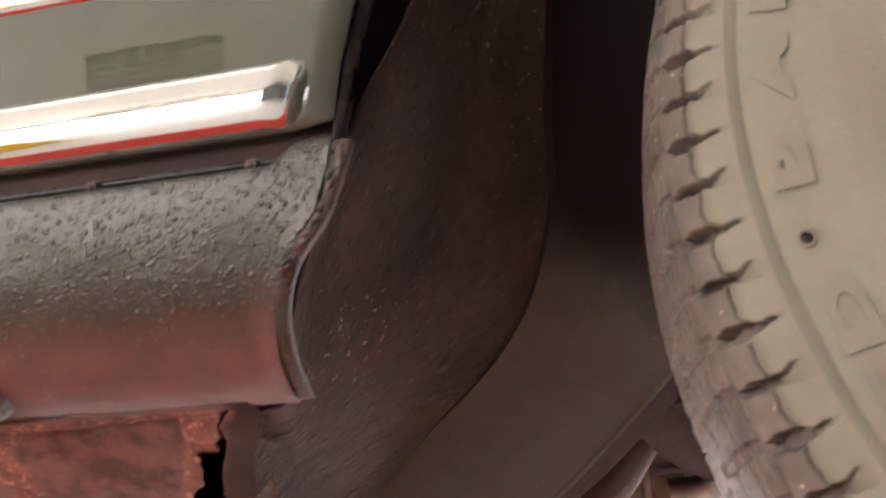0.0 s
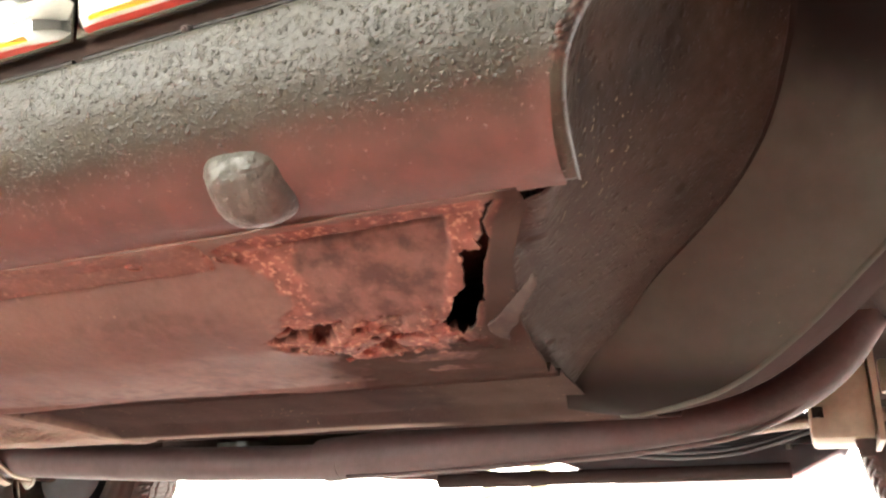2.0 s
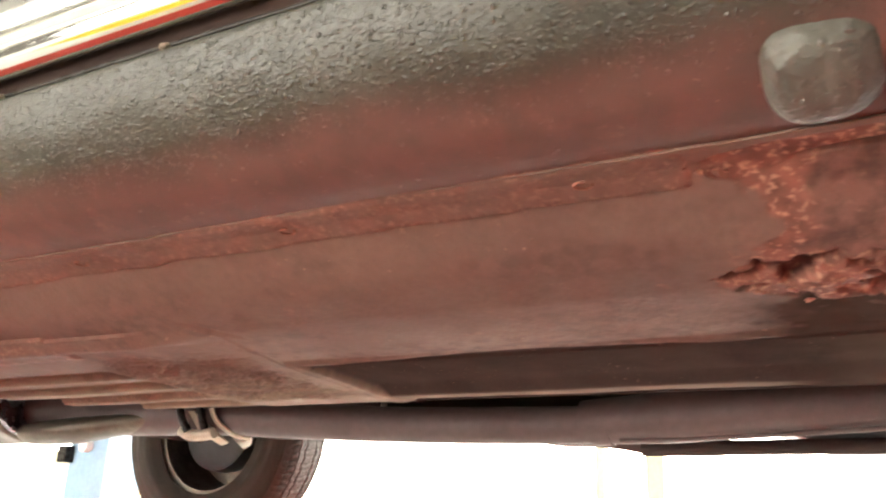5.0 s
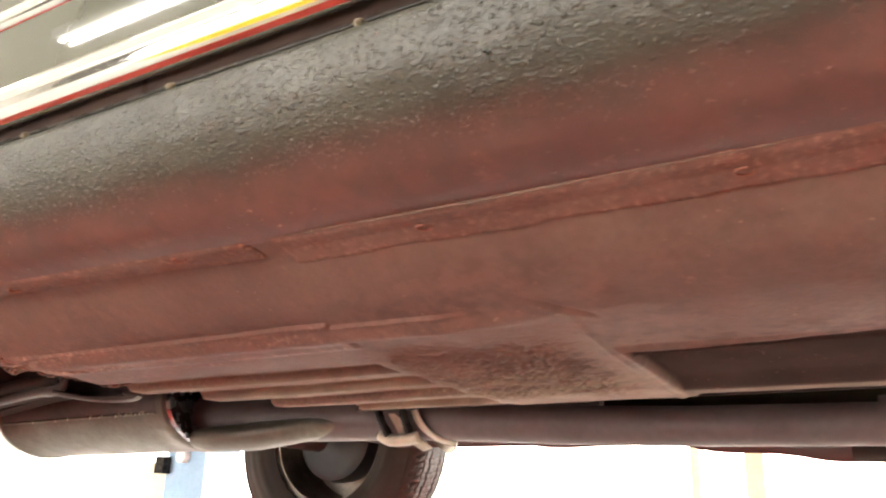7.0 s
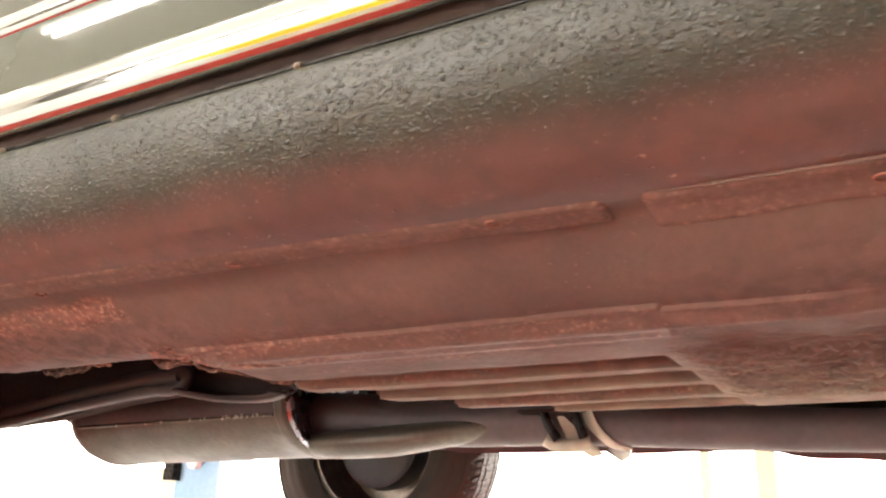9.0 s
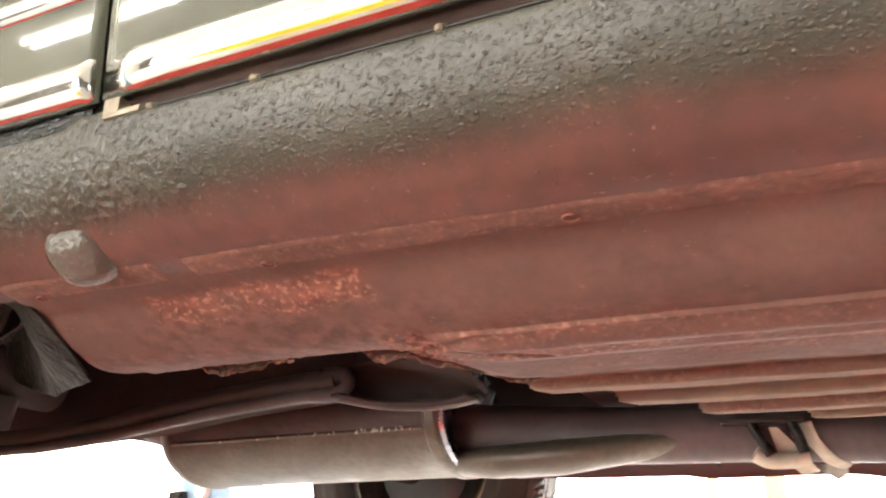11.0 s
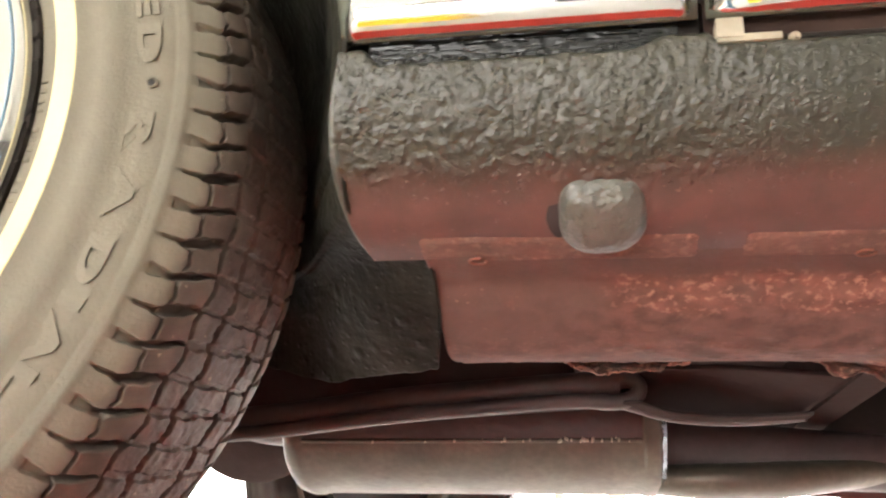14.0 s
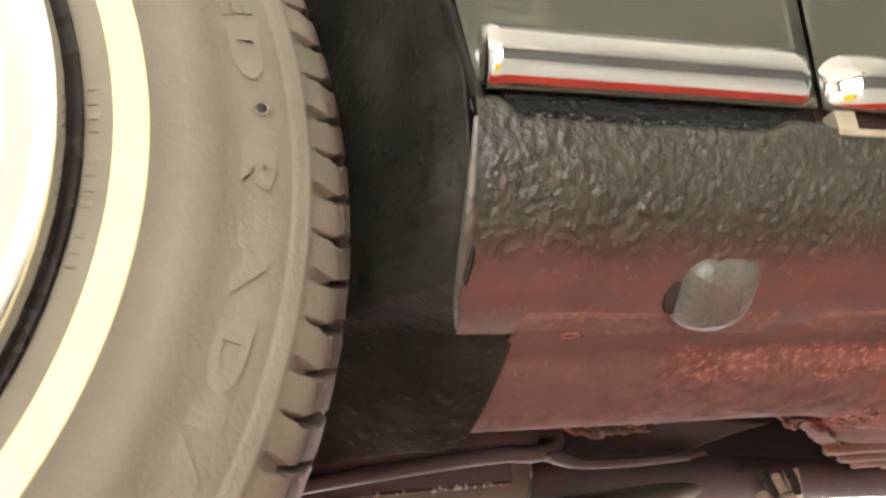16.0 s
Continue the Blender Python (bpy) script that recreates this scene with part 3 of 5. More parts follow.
# spot-welded flange under the sill, in lengths with gaps, a little proud
for x0, x1 in ((-1.143, -0.462), (-1.826, -1.168), (-2.046, -1.852)):
    front = x0 > -1.15
    rows, cols = 23, max(60, int((x1 - x0) * 420))
    x = np.linspace(x0, x1, cols)[None, :] + np.zeros((rows, 1))
    u = np.linspace(0, 1, rows)[:, None] + 0 * x
    ragged = 0.005 * (fbm(x * 30, 0 * u + 3, 4) - 0.5)
    y0 = 0.4945 if front else np.interp(x, [-2.05, -1.70, -1.40, -1.17], [0.474, 0.479, 0.488, 0.496])
    wide = (0.046 if front else 0.034) * (1 + 0.0 * x)
    y = y0 + (wide + ragged * u) * u
    base = np.interp(y, [0.446, 0.464, 0.484, 0.505, 0.52, 0.535, 0.55], [1.784, 1.771, 1.763, 1.7585, 1.7575, 1.752, 1.742])
    ends = smooth(0.0, 0.006, np.minimum(x - x0, x1 - x))
    bulge = smooth(0.0, 0.30, u) * smooth(1.0, 0.90, u) * (0.25 + 0.75 * ends)
    z = base + 0.0014 - (0.0034 if front else 0.0024) * bulge - 0.0010 * (fbm(x * 40, u * 3) - 0.5)
    # paler along the upper edge, the ends and parts of the lower edge
    lips = smooth(0.30, 0.10, u) + 1.3 * smooth(0.86, 0.96, u) * smooth(0.38, 0.56, fbm(x * 26, u * 2, 3)) + smooth(0.012, 0.004, np.minimum(x - x0, x1 - x))
    zero = 0 * x
    mesh = grid_mesh("weld_flange", np.stack([x, y, z], -1), attrs={"primer": zero + 0.12, "rust": np.clip(0.22 + 0.25 * lips + smooth(0.5, 0.8, fbm(x * 30, u * 2)) * 0.25, 0, 1), "dust": np.clip(0.08 * lips, 0, 1), "bare": zero, "dark_brown": zero})
    sheet("weld_flange", mesh, M_floor, sill, "spot-welded flange strip, brown with pale lips", 0.001)
for x in (-0.53, -0.767, -1.0, -1.249, -1.495, -1.747, -2.005):
    bm = tube([(x + 0.006 * math.cos(t), (0.519 if x > -1.15 else 0.503) + 0.006 * math.sin(t), 1.7525 if x > -1.15 else 1.7553) for t in np.linspace(0, 5.2, 9)], 0.0009, n=8, samples=24)
    part("spot_weld", bm, M_rust, sill, "shallow ring of a spot weld")


# jacking-hole plugs: rounded rubber caps coated with the same stone guard
def plug(cx, lean):
    bm = bmesh.new()
    n, rings = 96, 40
    c, axis = Vector((cx, 0.4635, 1.7705)), Vector((0, -0.64, -0.768))
    e1, e2 = Vector((1, 0, 0)), axis.cross(Vector((1, 0, 0)))
    grid = []
    for k in range(rings):
        a = k / (rings - 1)
        ring = []
        for j in range(n):
            th = 2 * math.pi * j / n
            e = 3.6 if math.sin(th) > 0 else 2.5
            q = (abs(math.cos(th)) ** e + abs(math.sin(th)) ** e) ** (-1 / e)
            rad = 0.0305 * q * math.cos(min(a, 0.985) * math.pi / 2) ** 0.55 * (1 - 0.10 * a)
            h = 0.0245 * math.sin(a * math.pi / 2) ** 0.75 - 0.012
            h -= lean * rad * math.cos(th) * (0.35 + 0.65 * a)
            p = c + e1 * rad * math.cos(th) + e2 * rad * math.sin(th) * 0.98 + axis * h
            upper = 0.35 + 0.65 * float(smooth(-0.6, 0.5, math.sin(th) * rad / 0.03 - 0.3 * math.cos(th)))
            p += axis * upper * (0.0008 * (float(vnoise(p.x * 220 + 50, (p.y + p.z) * 220)) - 0.5) + min(1, 5 * (1 - a) + 0.4) * 0.0009 * float(droplets(np.array(p.x), np.array(p.z - p.y), 0.0056, 0.8, 3, 0.35, 0.7)))
            ring.append(bm.verts.new(p))
        grid.append(ring)
    for one, two in zip(grid, grid[1:]):
        for j in range(n):
            bm.faces.new((one[j], one[(j + 1) % n], two[(j + 1) % n], two[j]))
    bm.faces.new(grid[-1])
    return part("jacking_plug", bm, M_plug, sill, "grey coated rounded jacking plug")


plug(-0.383, 0.20)
plug(-1.917, 0.10)


# the rear plug stands out a little; a dark patch paints its shaded gap
def gap_patch(cx):
    bm = bmesh.new()
    c, axis = Vector((cx - 0.0290, 0.4635, 1.7705)), Vector((0, -0.64, -0.768))
    e1, e2 = Vector((1, 0, 0)), axis.cross(Vector((1, 0, 0)))
    rings = []
    for k, q in enumerate((1.0, 0.93, 0.6, 0.2)):
        ring = []
        for j in range(28):
            t = 2 * math.pi * j / 28
            u, w = 0.0085 * q * math.cos(t), 0.0165 * q * math.copysign(abs(math.sin(t)) ** 1.35, math.sin(t))
            ring.append(bm.verts.new(c + e1 * u + e2 * w + axis * ((-0.002, 0.0012, 0.0014, 0.0014)[k] - w * w / 0.15)))
        rings.append(ring)
    for one, two in zip(rings, rings[1:]):
        for j in range(28):
            bm.faces.new((one[j], one[(j + 1) % 28], two[(j + 1) % 28], two[j]))
    bm.faces.new(rings[-1])
    part("gap_patch", bm, M_dark, sill, "dark patch standing for the shaded gap beside the plug")


gap_patch(-1.917)

# inner sill and floor pan, one pressed sheet with ribs, seams and rust
FRONT = [(0.500, 1.7590), (0.52, 1.7575), (0.535, 1.752), (0.55, 1.742), (0.58, 1.722), (0.615, 1.710), (0.64, 1.704), (0.72, 1.695), (0.80, 1.692), (0.93, 1.686), (1.0, 1.690), (1.03, 1.705)]
REAR = [(0.500, 1.7590), (0.535, 1.753), (0.56, 1.737), (0.608, 1.717), (0.65, 1.7185), (0.69, 1.727), (1.03, 1.75)]
HOLE = [(-0.231, 0.511), (-0.244, 0.530), (-0.257, 0.552), (-0.268, 0.577), (-0.286, 0.618), (-0.304, 0.629), (-0.313, 0.611), (-0.297, 0.593), (-0.282, 0.571), (-0.272, 0.553), (-0.262, 0.550), (-0.248, 0.532), (-0.236, 0.511)]
EDGE = [(-2.10, 0.690), (-1.95, 0.686), (-1.86, 0.684), (-1.78, 0.676), (-1.735, 0.672), (-1.70, 0.70), (-1.667, 0.718), (-1.61, 0.77), (-1.45, 0.915), (-1.35, 0.965), (-1.2, 1.0), (-0.95, 1.012), (-0.2, 1.012)]


def inside(px, py, poly):
    ok = np.zeros(px.shape, bool)
    for (x0, y0), (x1, y1) in zip(poly, poly[1:] + poly[:1]):
        ok ^= ((y0 > py) != (y1 > py)) & (px < (x1 - x0) * (py - y0) / (y1 - y0 + 1e-12) + x0)
    return ok


def blob(x, y, cx, cy, rx, ry, ragged=0.5, f=45):
    d = np.hypot((x - cx) / rx, (y - cy) / ry) + ragged * (fbm(x * f, y * f, 4) - 0.5) * 2
    return smooth(1.0, 0.72, d)


def build_floor():
    xs = np.r_[np.linspace(-2.062, -1.62, 190), np.linspace(-1.617, -1.202, 130), np.linspace(-1.2, -0.92, 190), np.linspace(-0.917, -0.55, 120), np.linspace(-0.546, -0.332, 120), np.linspace(-0.3305, -0.215, 190)]
    ys = np.r_[np.linspace(0.500, 0.64, 180), np.linspace(0.6415, 0.70, 36), np.linspace(0.702, 1.03, 140)]
    x, y = np.meshgrid(xs, ys)
    f, r = np.array(spline(FRONT, 160)), np.array(spline(REAR, 160))
    w = smooth(-1.60, -1.745, x)
    z = np.interp(y, f[:, 0], f[:, 1]) * (1 - w) + np.interp(y, r[:, 0], r[:, 1]) * w
    z += 0.004 * (fbm(x * 5, y * 7) - 0.5) + 0.0011 * (fbm(x * 35, y * 40) - 0.5)
    lips = np.zeros_like(x)
    # pressed ribs, ending near the wrinkled patch
    for k, (ry, end) in enumerate(((0.737, -1.178), (0.803, -1.172), (0.866, -1.164), (0.928, -1.155), (0.985, -1.150))):
        length = smooth(end, end - 0.016, x) * smooth(-1.66 + 0.04 * k, -1.60 + 0.04 * k, x)
        z += 0.010 * length * smooth(0.0245, 0.019, np.abs(y - ry))
        lips = np.maximum(lips, length * smooth(0.004, 0.001, np.abs(y - ry - 0.0255)))
    ledge = smooth(0.604, 0.608, y) * smooth(0.668, 0.652, y) * smooth(-1.66, -1.64, x) * smooth(-1.158, -1.164, x)
    ledge = np.maximum(ledge, smooth(0.609, 0.613, y) * smooth(0.645, 0.632, y) * smooth(-1.166, -1.160, x) * smooth(-1.00, -1.05, x))
    z -= 0.0032 * ledge
    # wrinkled coat
    wr = smooth(-1.19, -1.13, x) * smooth(-0.93, -1.0, x) * smooth(0.66, 0.71, y + 0.02 * (fbm(x * 30, y * 9) - 0.5)) * smooth(0.95, 0.86, y)
    fold = fbm(x * 75 + 0.5 * fbm(x * 30, y * 60, 2), y * 190, 3)
    z -= wr * 0.0068 * (1 - np.abs(2 * fold - 1)) ** 2
    # transverse seam and the stepped front pan
    fr = smooth(-0.930, -0.924, x + 0.06 * (y - 0.78) ** 2)
    lip = smooth(0.006, 0.0, np.abs(y - 0.727 - 0.006 * np.sin(x * 7)))
    z += fr * (0.007 * smooth(0.727, 0.735, y) + 0.006 * smooth(0.772, 0.780, y) - 0.005 * lip - 0.003 * smooth(0.005, 0.0, np.abs(y - 0.771)) - 0.010 * smooth(0.90, 0.94, y))
    z -= 0.0016 * smooth(0.005, 0.0, np.abs(x + 0.934 + 0.03 * (y - 0.66))) * smooth(0.615, 0.65, y)
    for cx, cy, ln, sl in ((-0.935, 0.622, 0.03, 0.7), (-1.65, 0.625, 0.05, -0.35)):
        z += 0.0035 * smooth(0.008, 0.0, np.abs((y - cy) - sl * (x - cx))) * smooth(ln, ln * 0.5, np.abs(x - cx))
    slit = smooth(0.0035, 0.001, np.abs(y - 0.628 - 0.30 * (x + 1.64) - 0.006 * (fbm(x * 60, 2 + 0 * y) - 0.5))) * smooth(-1.665, -1.65, x) * smooth(-1.555, -1.58, x)
    z += 0.010 * slit
    # long crease beside the ribs
    z -= 0.0035 * smooth(0.016, 0.0, np.abs(y - 0.628 - 0.012 * (x + 1.2))) * smooth(-1.66, -1.60, x) * smooth(-0.93, -1.0, x)
    # front rust patch: the coat gone from a square of bare metal, orange scale round it, the lower rim crumbling
    n1, n2 = fbm(x * 60, y * 60, 4) - 0.5, fbm(x * 130 + 4, y * 130, 4) - 0.5
    lx = np.interp(y, [0.50, 0.52, 0.535, 0.548, 0.572, 0.60, 0.613, 0.64, 0.66], [-0.40, -0.462, -0.456, -0.436, -0.424, -0.448, -0.476, -0.45, -0.38]) + 0.030 * n1 + 0.010 * n2
    rx = np.interp(y, [0.50, 0.53, 0.55, 0.583, 0.618, 0.64, 0.67], [-0.232, -0.244, -0.258, -0.284, -0.302, -0.275, -0.27]) + 0.012 * n1
    patch = smooth(0.0, 0.006, x - lx) * smooth(0.0, 0.006, rx - x) * smooth(0.505, 0.511, y + 0.004 * n1) * smooth(0.660, 0.648, y + 0.045 * n1 + 0.02 * n2)
    core = smooth(0.0, 0.014, x + 0.404 + 0.09 * (y - 0.52) + 0.030 * n1) * smooth(0.0, 0.007, -0.268 - 0.42 * (y - 0.525) - x + 0.012 * n1) * smooth(0.5205, 0.525, y + 0.004 * n2) * smooth(0.612, 0.590, y + 0.030 * n1)
    rim = patch * smooth(0.592, 0.606, y + 0.02 * n1)
    low = blob(x, y, -0.335, 0.702, 0.055, 0.010, 0.5, 70) + blob(x, y, -0.34, 0.672, 0.06, 0.012, 0.6, 60)
    rust = np.clip(patch + low * 0.7, 0, 1)
    pit = rim * smooth(0.57, 0.63, fbm(x * 38 + 3, y * 85, 5)) * smooth(0.655, 0.64, y)
    z += 0.0016 * patch + 0.0010 * core + 0.0075 * pit - 0.0035 * rim * smooth(0.45, 0.62, fbm(x * 42 + 9, y * 90, 4)) * (1 - pit)
    z -= 0.0022 * np.clip(patch - core, 0, 1) * (fbm(x * 85, y * 120, 5) - 0.35)
    z += 0.0012 * core * (fbm(x * 45, y * 22, 4) - 0.5)
    crack = smooth(0.0035, 0.0, np.abs(y - 0.5275 - 0.004 * (fbm(x * 30, 1 + 0 * y) - 0.5))) * smooth(-0.41, -0.39, x) * smooth(-0.27, -0.285, x)
    z += 0.006 * crack
    # rear rust: flakes in a band, a torn corner, a crumbling lower edge
    band = smooth(0.022, 0.009, np.abs(y - 0.549 - 0.004 * np.sin(x * 60))) * smooth(-1.925, -1.90, x) * smooth(-1.672, -1.69, x)
    flake = smooth(0.53, 0.61, fbm(x * 130, y * 230, 4)) * smooth(0.40, 0.60, fbm(x * 13 + 2, y * 9, 2) + 0.25 * smooth(-1.86, -1.80, x))
    cover = smooth(0.42, 0.60, fbm(x * 16 + 2, y * 14, 3) + 0.22 * smooth(-1.86, -1.80, x))
    corner = blob(x, y, -1.678, 0.640, 0.036, 0.058, 0.6, 55)
    tear = blob(x, y, -1.885, 0.672, 0.055, 0.02, 0.6, 60)
    rough = blob(x, y, -1.80, 0.60, 0.13, 0.06, 0.6, 22)
    rust = np.clip(rust + band * (0.35 * flake + 0.75 * cover) + corner * smooth(0.42, 0.55, fbm(x * 70, y * 70, 4)) + tear * smooth(0.35, 0.5, fbm(x * 60, y * 60)), 0, 1)
    z -= 0.0005 * band * flake + 0.007 * (corner + tear) * (fbm(x * 80, y * 80, 4) - 0.35) + 0.0007 * rough * smooth(0.5, 0.7, fbm(x * 90, y * 200, 4))
    specks = smooth(0.80, 0.86, fbm(x * 65 + 11, y * 65, 3)) * 0.6
    bare = np.clip(fr * 0.6 * (lip + smooth(0.004, 0.0, np.abs(y - 0.771))) + core * 0.92 + rough * 0.45 * fbm(x * 20, y * 40), 0, 1)
    dust = np.clip(0.45 * lips + wr * 0.6 * smooth(0.74, 0.86, y) + 1.25 * (1 - fr) * smooth(0.66, 0.84, y) * smooth(-1.75, -1.6, x) * fbm(x * 8, y * 12) + 0.5 * fr * smooth(0.930, 0.952, y) + 0.25 * smooth(-1.3, -0.9, x) * smooth(-0.5, -0.8, x) * fbm(x * 6, y * 9), 0, 1)
    mottle = smooth(0.50, 0.68, fbm(x * 9 + 4, y * 26, 4)) * 0.45 * smooth(0.53, 0.57, y)
    wide = 0.007 + 0.035 * smooth(0.60, 0.65, y)
    beside = smooth(-1, 1, (x + 0.008 * (fbm(x * 60, y * 60, 3) - 0.5) - np.interp(y, [0.50, 0.55, 0.58, 0.62, 0.66], [-0.226, -0.256, -0.270, -0.292, -0.31])) / wide)
    torn = smooth(0.0055, 0.001, np.abs(x + 0.003 * n1 - np.interp(y, [0.511, 0.53, 0.552, 0.577, 0.618], [-0.229, -0.242, -0.255, -0.266, -0.284]))) * smooth(0.508, 0.514, y) * smooth(0.625, 0.615, y)
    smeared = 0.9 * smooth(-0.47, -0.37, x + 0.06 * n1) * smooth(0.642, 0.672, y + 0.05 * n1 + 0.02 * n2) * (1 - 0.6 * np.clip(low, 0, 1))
    dust, primer_here = np.maximum(dust, 0.25 * beside), 1 - 0.9 * beside
    pits = fr * smooth(0.50, 0.62, fbm(x * 70, y * 120, 4)) * smooth(0.678, 0.70, y) * smooth(0.728, 0.722, y)
    dust = np.maximum(dust, 0.35 * fr * smooth(0.0045, 0.0, np.abs(y - 0.7455)))
    streak = 0.35 * smooth(0.55, 0.75, fbm(x * 4, y * 70, 3)) * smooth(0.56, 0.62, y) * smooth(-0.7, -1.0, x)
    primer = np.clip(0.3 + 0.2 * smooth(-0.9, -1.1, x) - 0.3 * fr * smooth(0.73, 0.78, y) - 0.3 * smooth(-0.60, -0.45, x), 0, 1)
    # darker beyond the front step; the pits and the slit get the tone too
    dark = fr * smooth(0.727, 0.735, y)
    xm, ym = (x[:-1, :-1] + x[1:, 1:]) / 2, (y[:-1, :-1] + y[1:, 1:]) / 2
    jag = 0.010 * (fbm(xm * 40, ym * 40, 4) - 0.5) + 0.004 * (fbm(xm * 160, ym * 160, 3) - 0.5)
    edge = np.interp(xm, [e[0] for e in EDGE], [e[1] for e in EDGE])
    near_rust = smooth(-1.60, -1.66, xm)
    keep = (ym < edge + jag * (0.2 + 1.3 * near_rust)) & ~inside(xm + jag * 1.1, ym + jag * 0.8, HOLE)
    keep &= xm < np.interp(ym, [0.50, 0.53, 0.56, 0.62, 0.70, 0.80, 0.88, 0.90, 1.03], [-0.198, -0.220, -0.238, -0.252, -0.262, -0.272, -0.275, -0.22, -0.22])
    keep &= xm > -2.044
    return grid_mesh("floor_pan", np.stack([x, y, z], -1), keep=keep, attrs={"primer": primer * primer_here * (1 - 0.5 * dark), "rust": np.clip(rust + specks * 0.5 + streak + ledge * (0.18 + 0.25 * smooth(0.45, 0.65, fbm(x * 7, y * 90, 3))), 0, 1) * (1 - 0.85 * beside) + 0.8 * torn, "splash": np.clip(np.maximum(beside - torn, smeared), 0, 1) * 0.95, "dust": dust, "bare": np.clip(bare + mottle * (1 - rust), 0, 1) * (1 - beside), "dark_brown": 0.7 * smeared + dark * (1 - lip) * (0.95 - 0.6 * smooth(0.930, 0.950, y)) + (0.6 * smooth(-0.52, -0.40, x) * smooth(0.60, 0.68, y) * (1 - 0.8 * beside) + 0.75 * beside) * (1 - 0.8 * rust * (1 - beside)) + 0.22 * pits + 0.75 * pit + 0.8 * slit})


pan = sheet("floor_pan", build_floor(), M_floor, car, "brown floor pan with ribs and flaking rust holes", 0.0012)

# flakes of loose rust hanging from the patches
rng = random.Random(4)
for cx, cy, sx, sy, count in ((-0.385, 0.645, 0.075, 0.014, 10), (-0.452, 0.53, 0.02, 0.008, 5), (-1.68, 0.64, 0.022, 0.04, 26), (-1.89, 0.674, 0.045, 0.009, 16)):
    for k in range(count):
        x, y = cx + rng.uniform(-1, 1) * sx, cy + rng.uniform(-1, 1) * sy
        w = smooth(-1.60, -1.745, x)
        z = float(np.interp(y, [p[0] for p in FRONT], [p[1] for p in FRONT]) * (1 - w) + np.interp(y, [p[0] for p in REAR], [p[1] for p in REAR]) * w)
        bm = bmesh.new()
        r = rng.uniform(0.001, 0.003) if cy == 0.549 else rng.uniform(0.002, 0.0055)
        m = Matrix.LocRotScale((x, y, z - 0.002), Euler((rng.uniform(-0.5, 0.5), rng.uniform(-0.5, 0.5), rng.uniform(-0.4, 0.4) if cy == 0.549 else rng.uniform(0, 6))), (r * (1.9 if cy == 0.549 else 1), r * rng.uniform(0.4, 0.9), 0.0014))
        bmesh.ops.create_icosphere(bm, subdivisions=1, radius=1, matrix=m)
        for v in bm.verts:
            v.co += Vector((rng.uniform(-1, 1), rng.uniform(-1, 1), rng.uniform(-0.4, 0.4))) * r * 0.25
        part("rust_flake", bm, M_flake if cy == 0.549 else M_rust, pan, smooth_faces=False)

# crumpled strips of torn sheet hanging from the rear edge
def torn_lip(line, drop, seed):
    edge = spline(line, 90)
    v = np.linspace(0, 1, 22)[None, :]
    k = np.linspace(0, 1, 90)[:, None]
    frill = drop * (0.35 + 1.1 * fbm(k * 6 + seed, 0 * v, 5)) * smooth(0, 0.12, k) * smooth(1, 0.85, k)
    fold = 0.012 * (fbm(k * 16 + seed, v * 3, 4) - 0.5)
    pts = edge[:, None, :] + np.stack([0.006 * (fbm(k * 20 + 5, v * 4 + seed) - 0.5) + 0 * v, fold - 0.008 * v + 0 * k, -frill * v + 0.004 * (fbm(k * 30, v * 6 + seed) - 0.5)], -1)
    worn = smooth(0.42, 0.60, fbm(k * 26 + seed, v * 5, 4))
    mesh = grid_mesh("torn_lip", pts, attrs={"primer": 0.3 + 0 * worn, "rust": np.clip(0.75 * worn + 0.3 * v, 0, 1), "dust": 0.3 * smooth(0.85, 1.0, v) + 0 * k, "bare": 0 * worn, "dark_brown": 0.35 * (1 - worn)})
    sheet("torn_lip", mesh, M_floor, pan, "crumpled rusty strip of torn sheet", 0.0012)


torn_lip([(-1.752, 0.660, 1.7225), (-1.715, 0.672, 1.7205), (-1.680, 0.690, 1.7160), (-1.640, 0.722, 1.7100), (-1.600, 0.760, 1.7040)], 0.012, 1.0)
torn_lip([(-1.950, 0.668, 1.7215), (-1.915, 0.672, 1.7215), (-1.880, 0.670, 1.7215), (-1.862, 0.668, 1.7215)], 0.011, 7.0)

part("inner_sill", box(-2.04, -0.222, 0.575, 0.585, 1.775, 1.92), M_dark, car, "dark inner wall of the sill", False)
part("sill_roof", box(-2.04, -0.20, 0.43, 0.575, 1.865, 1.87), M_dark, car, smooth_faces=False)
# block added behind the rust hole, standing for the sill's dark inside
part("sill_fill", box(-0.40, -0.225, 0.520, 0.70, 1.768, 1.84), M_well, car, "dark brown block standing for the hollow inside the sill", False)

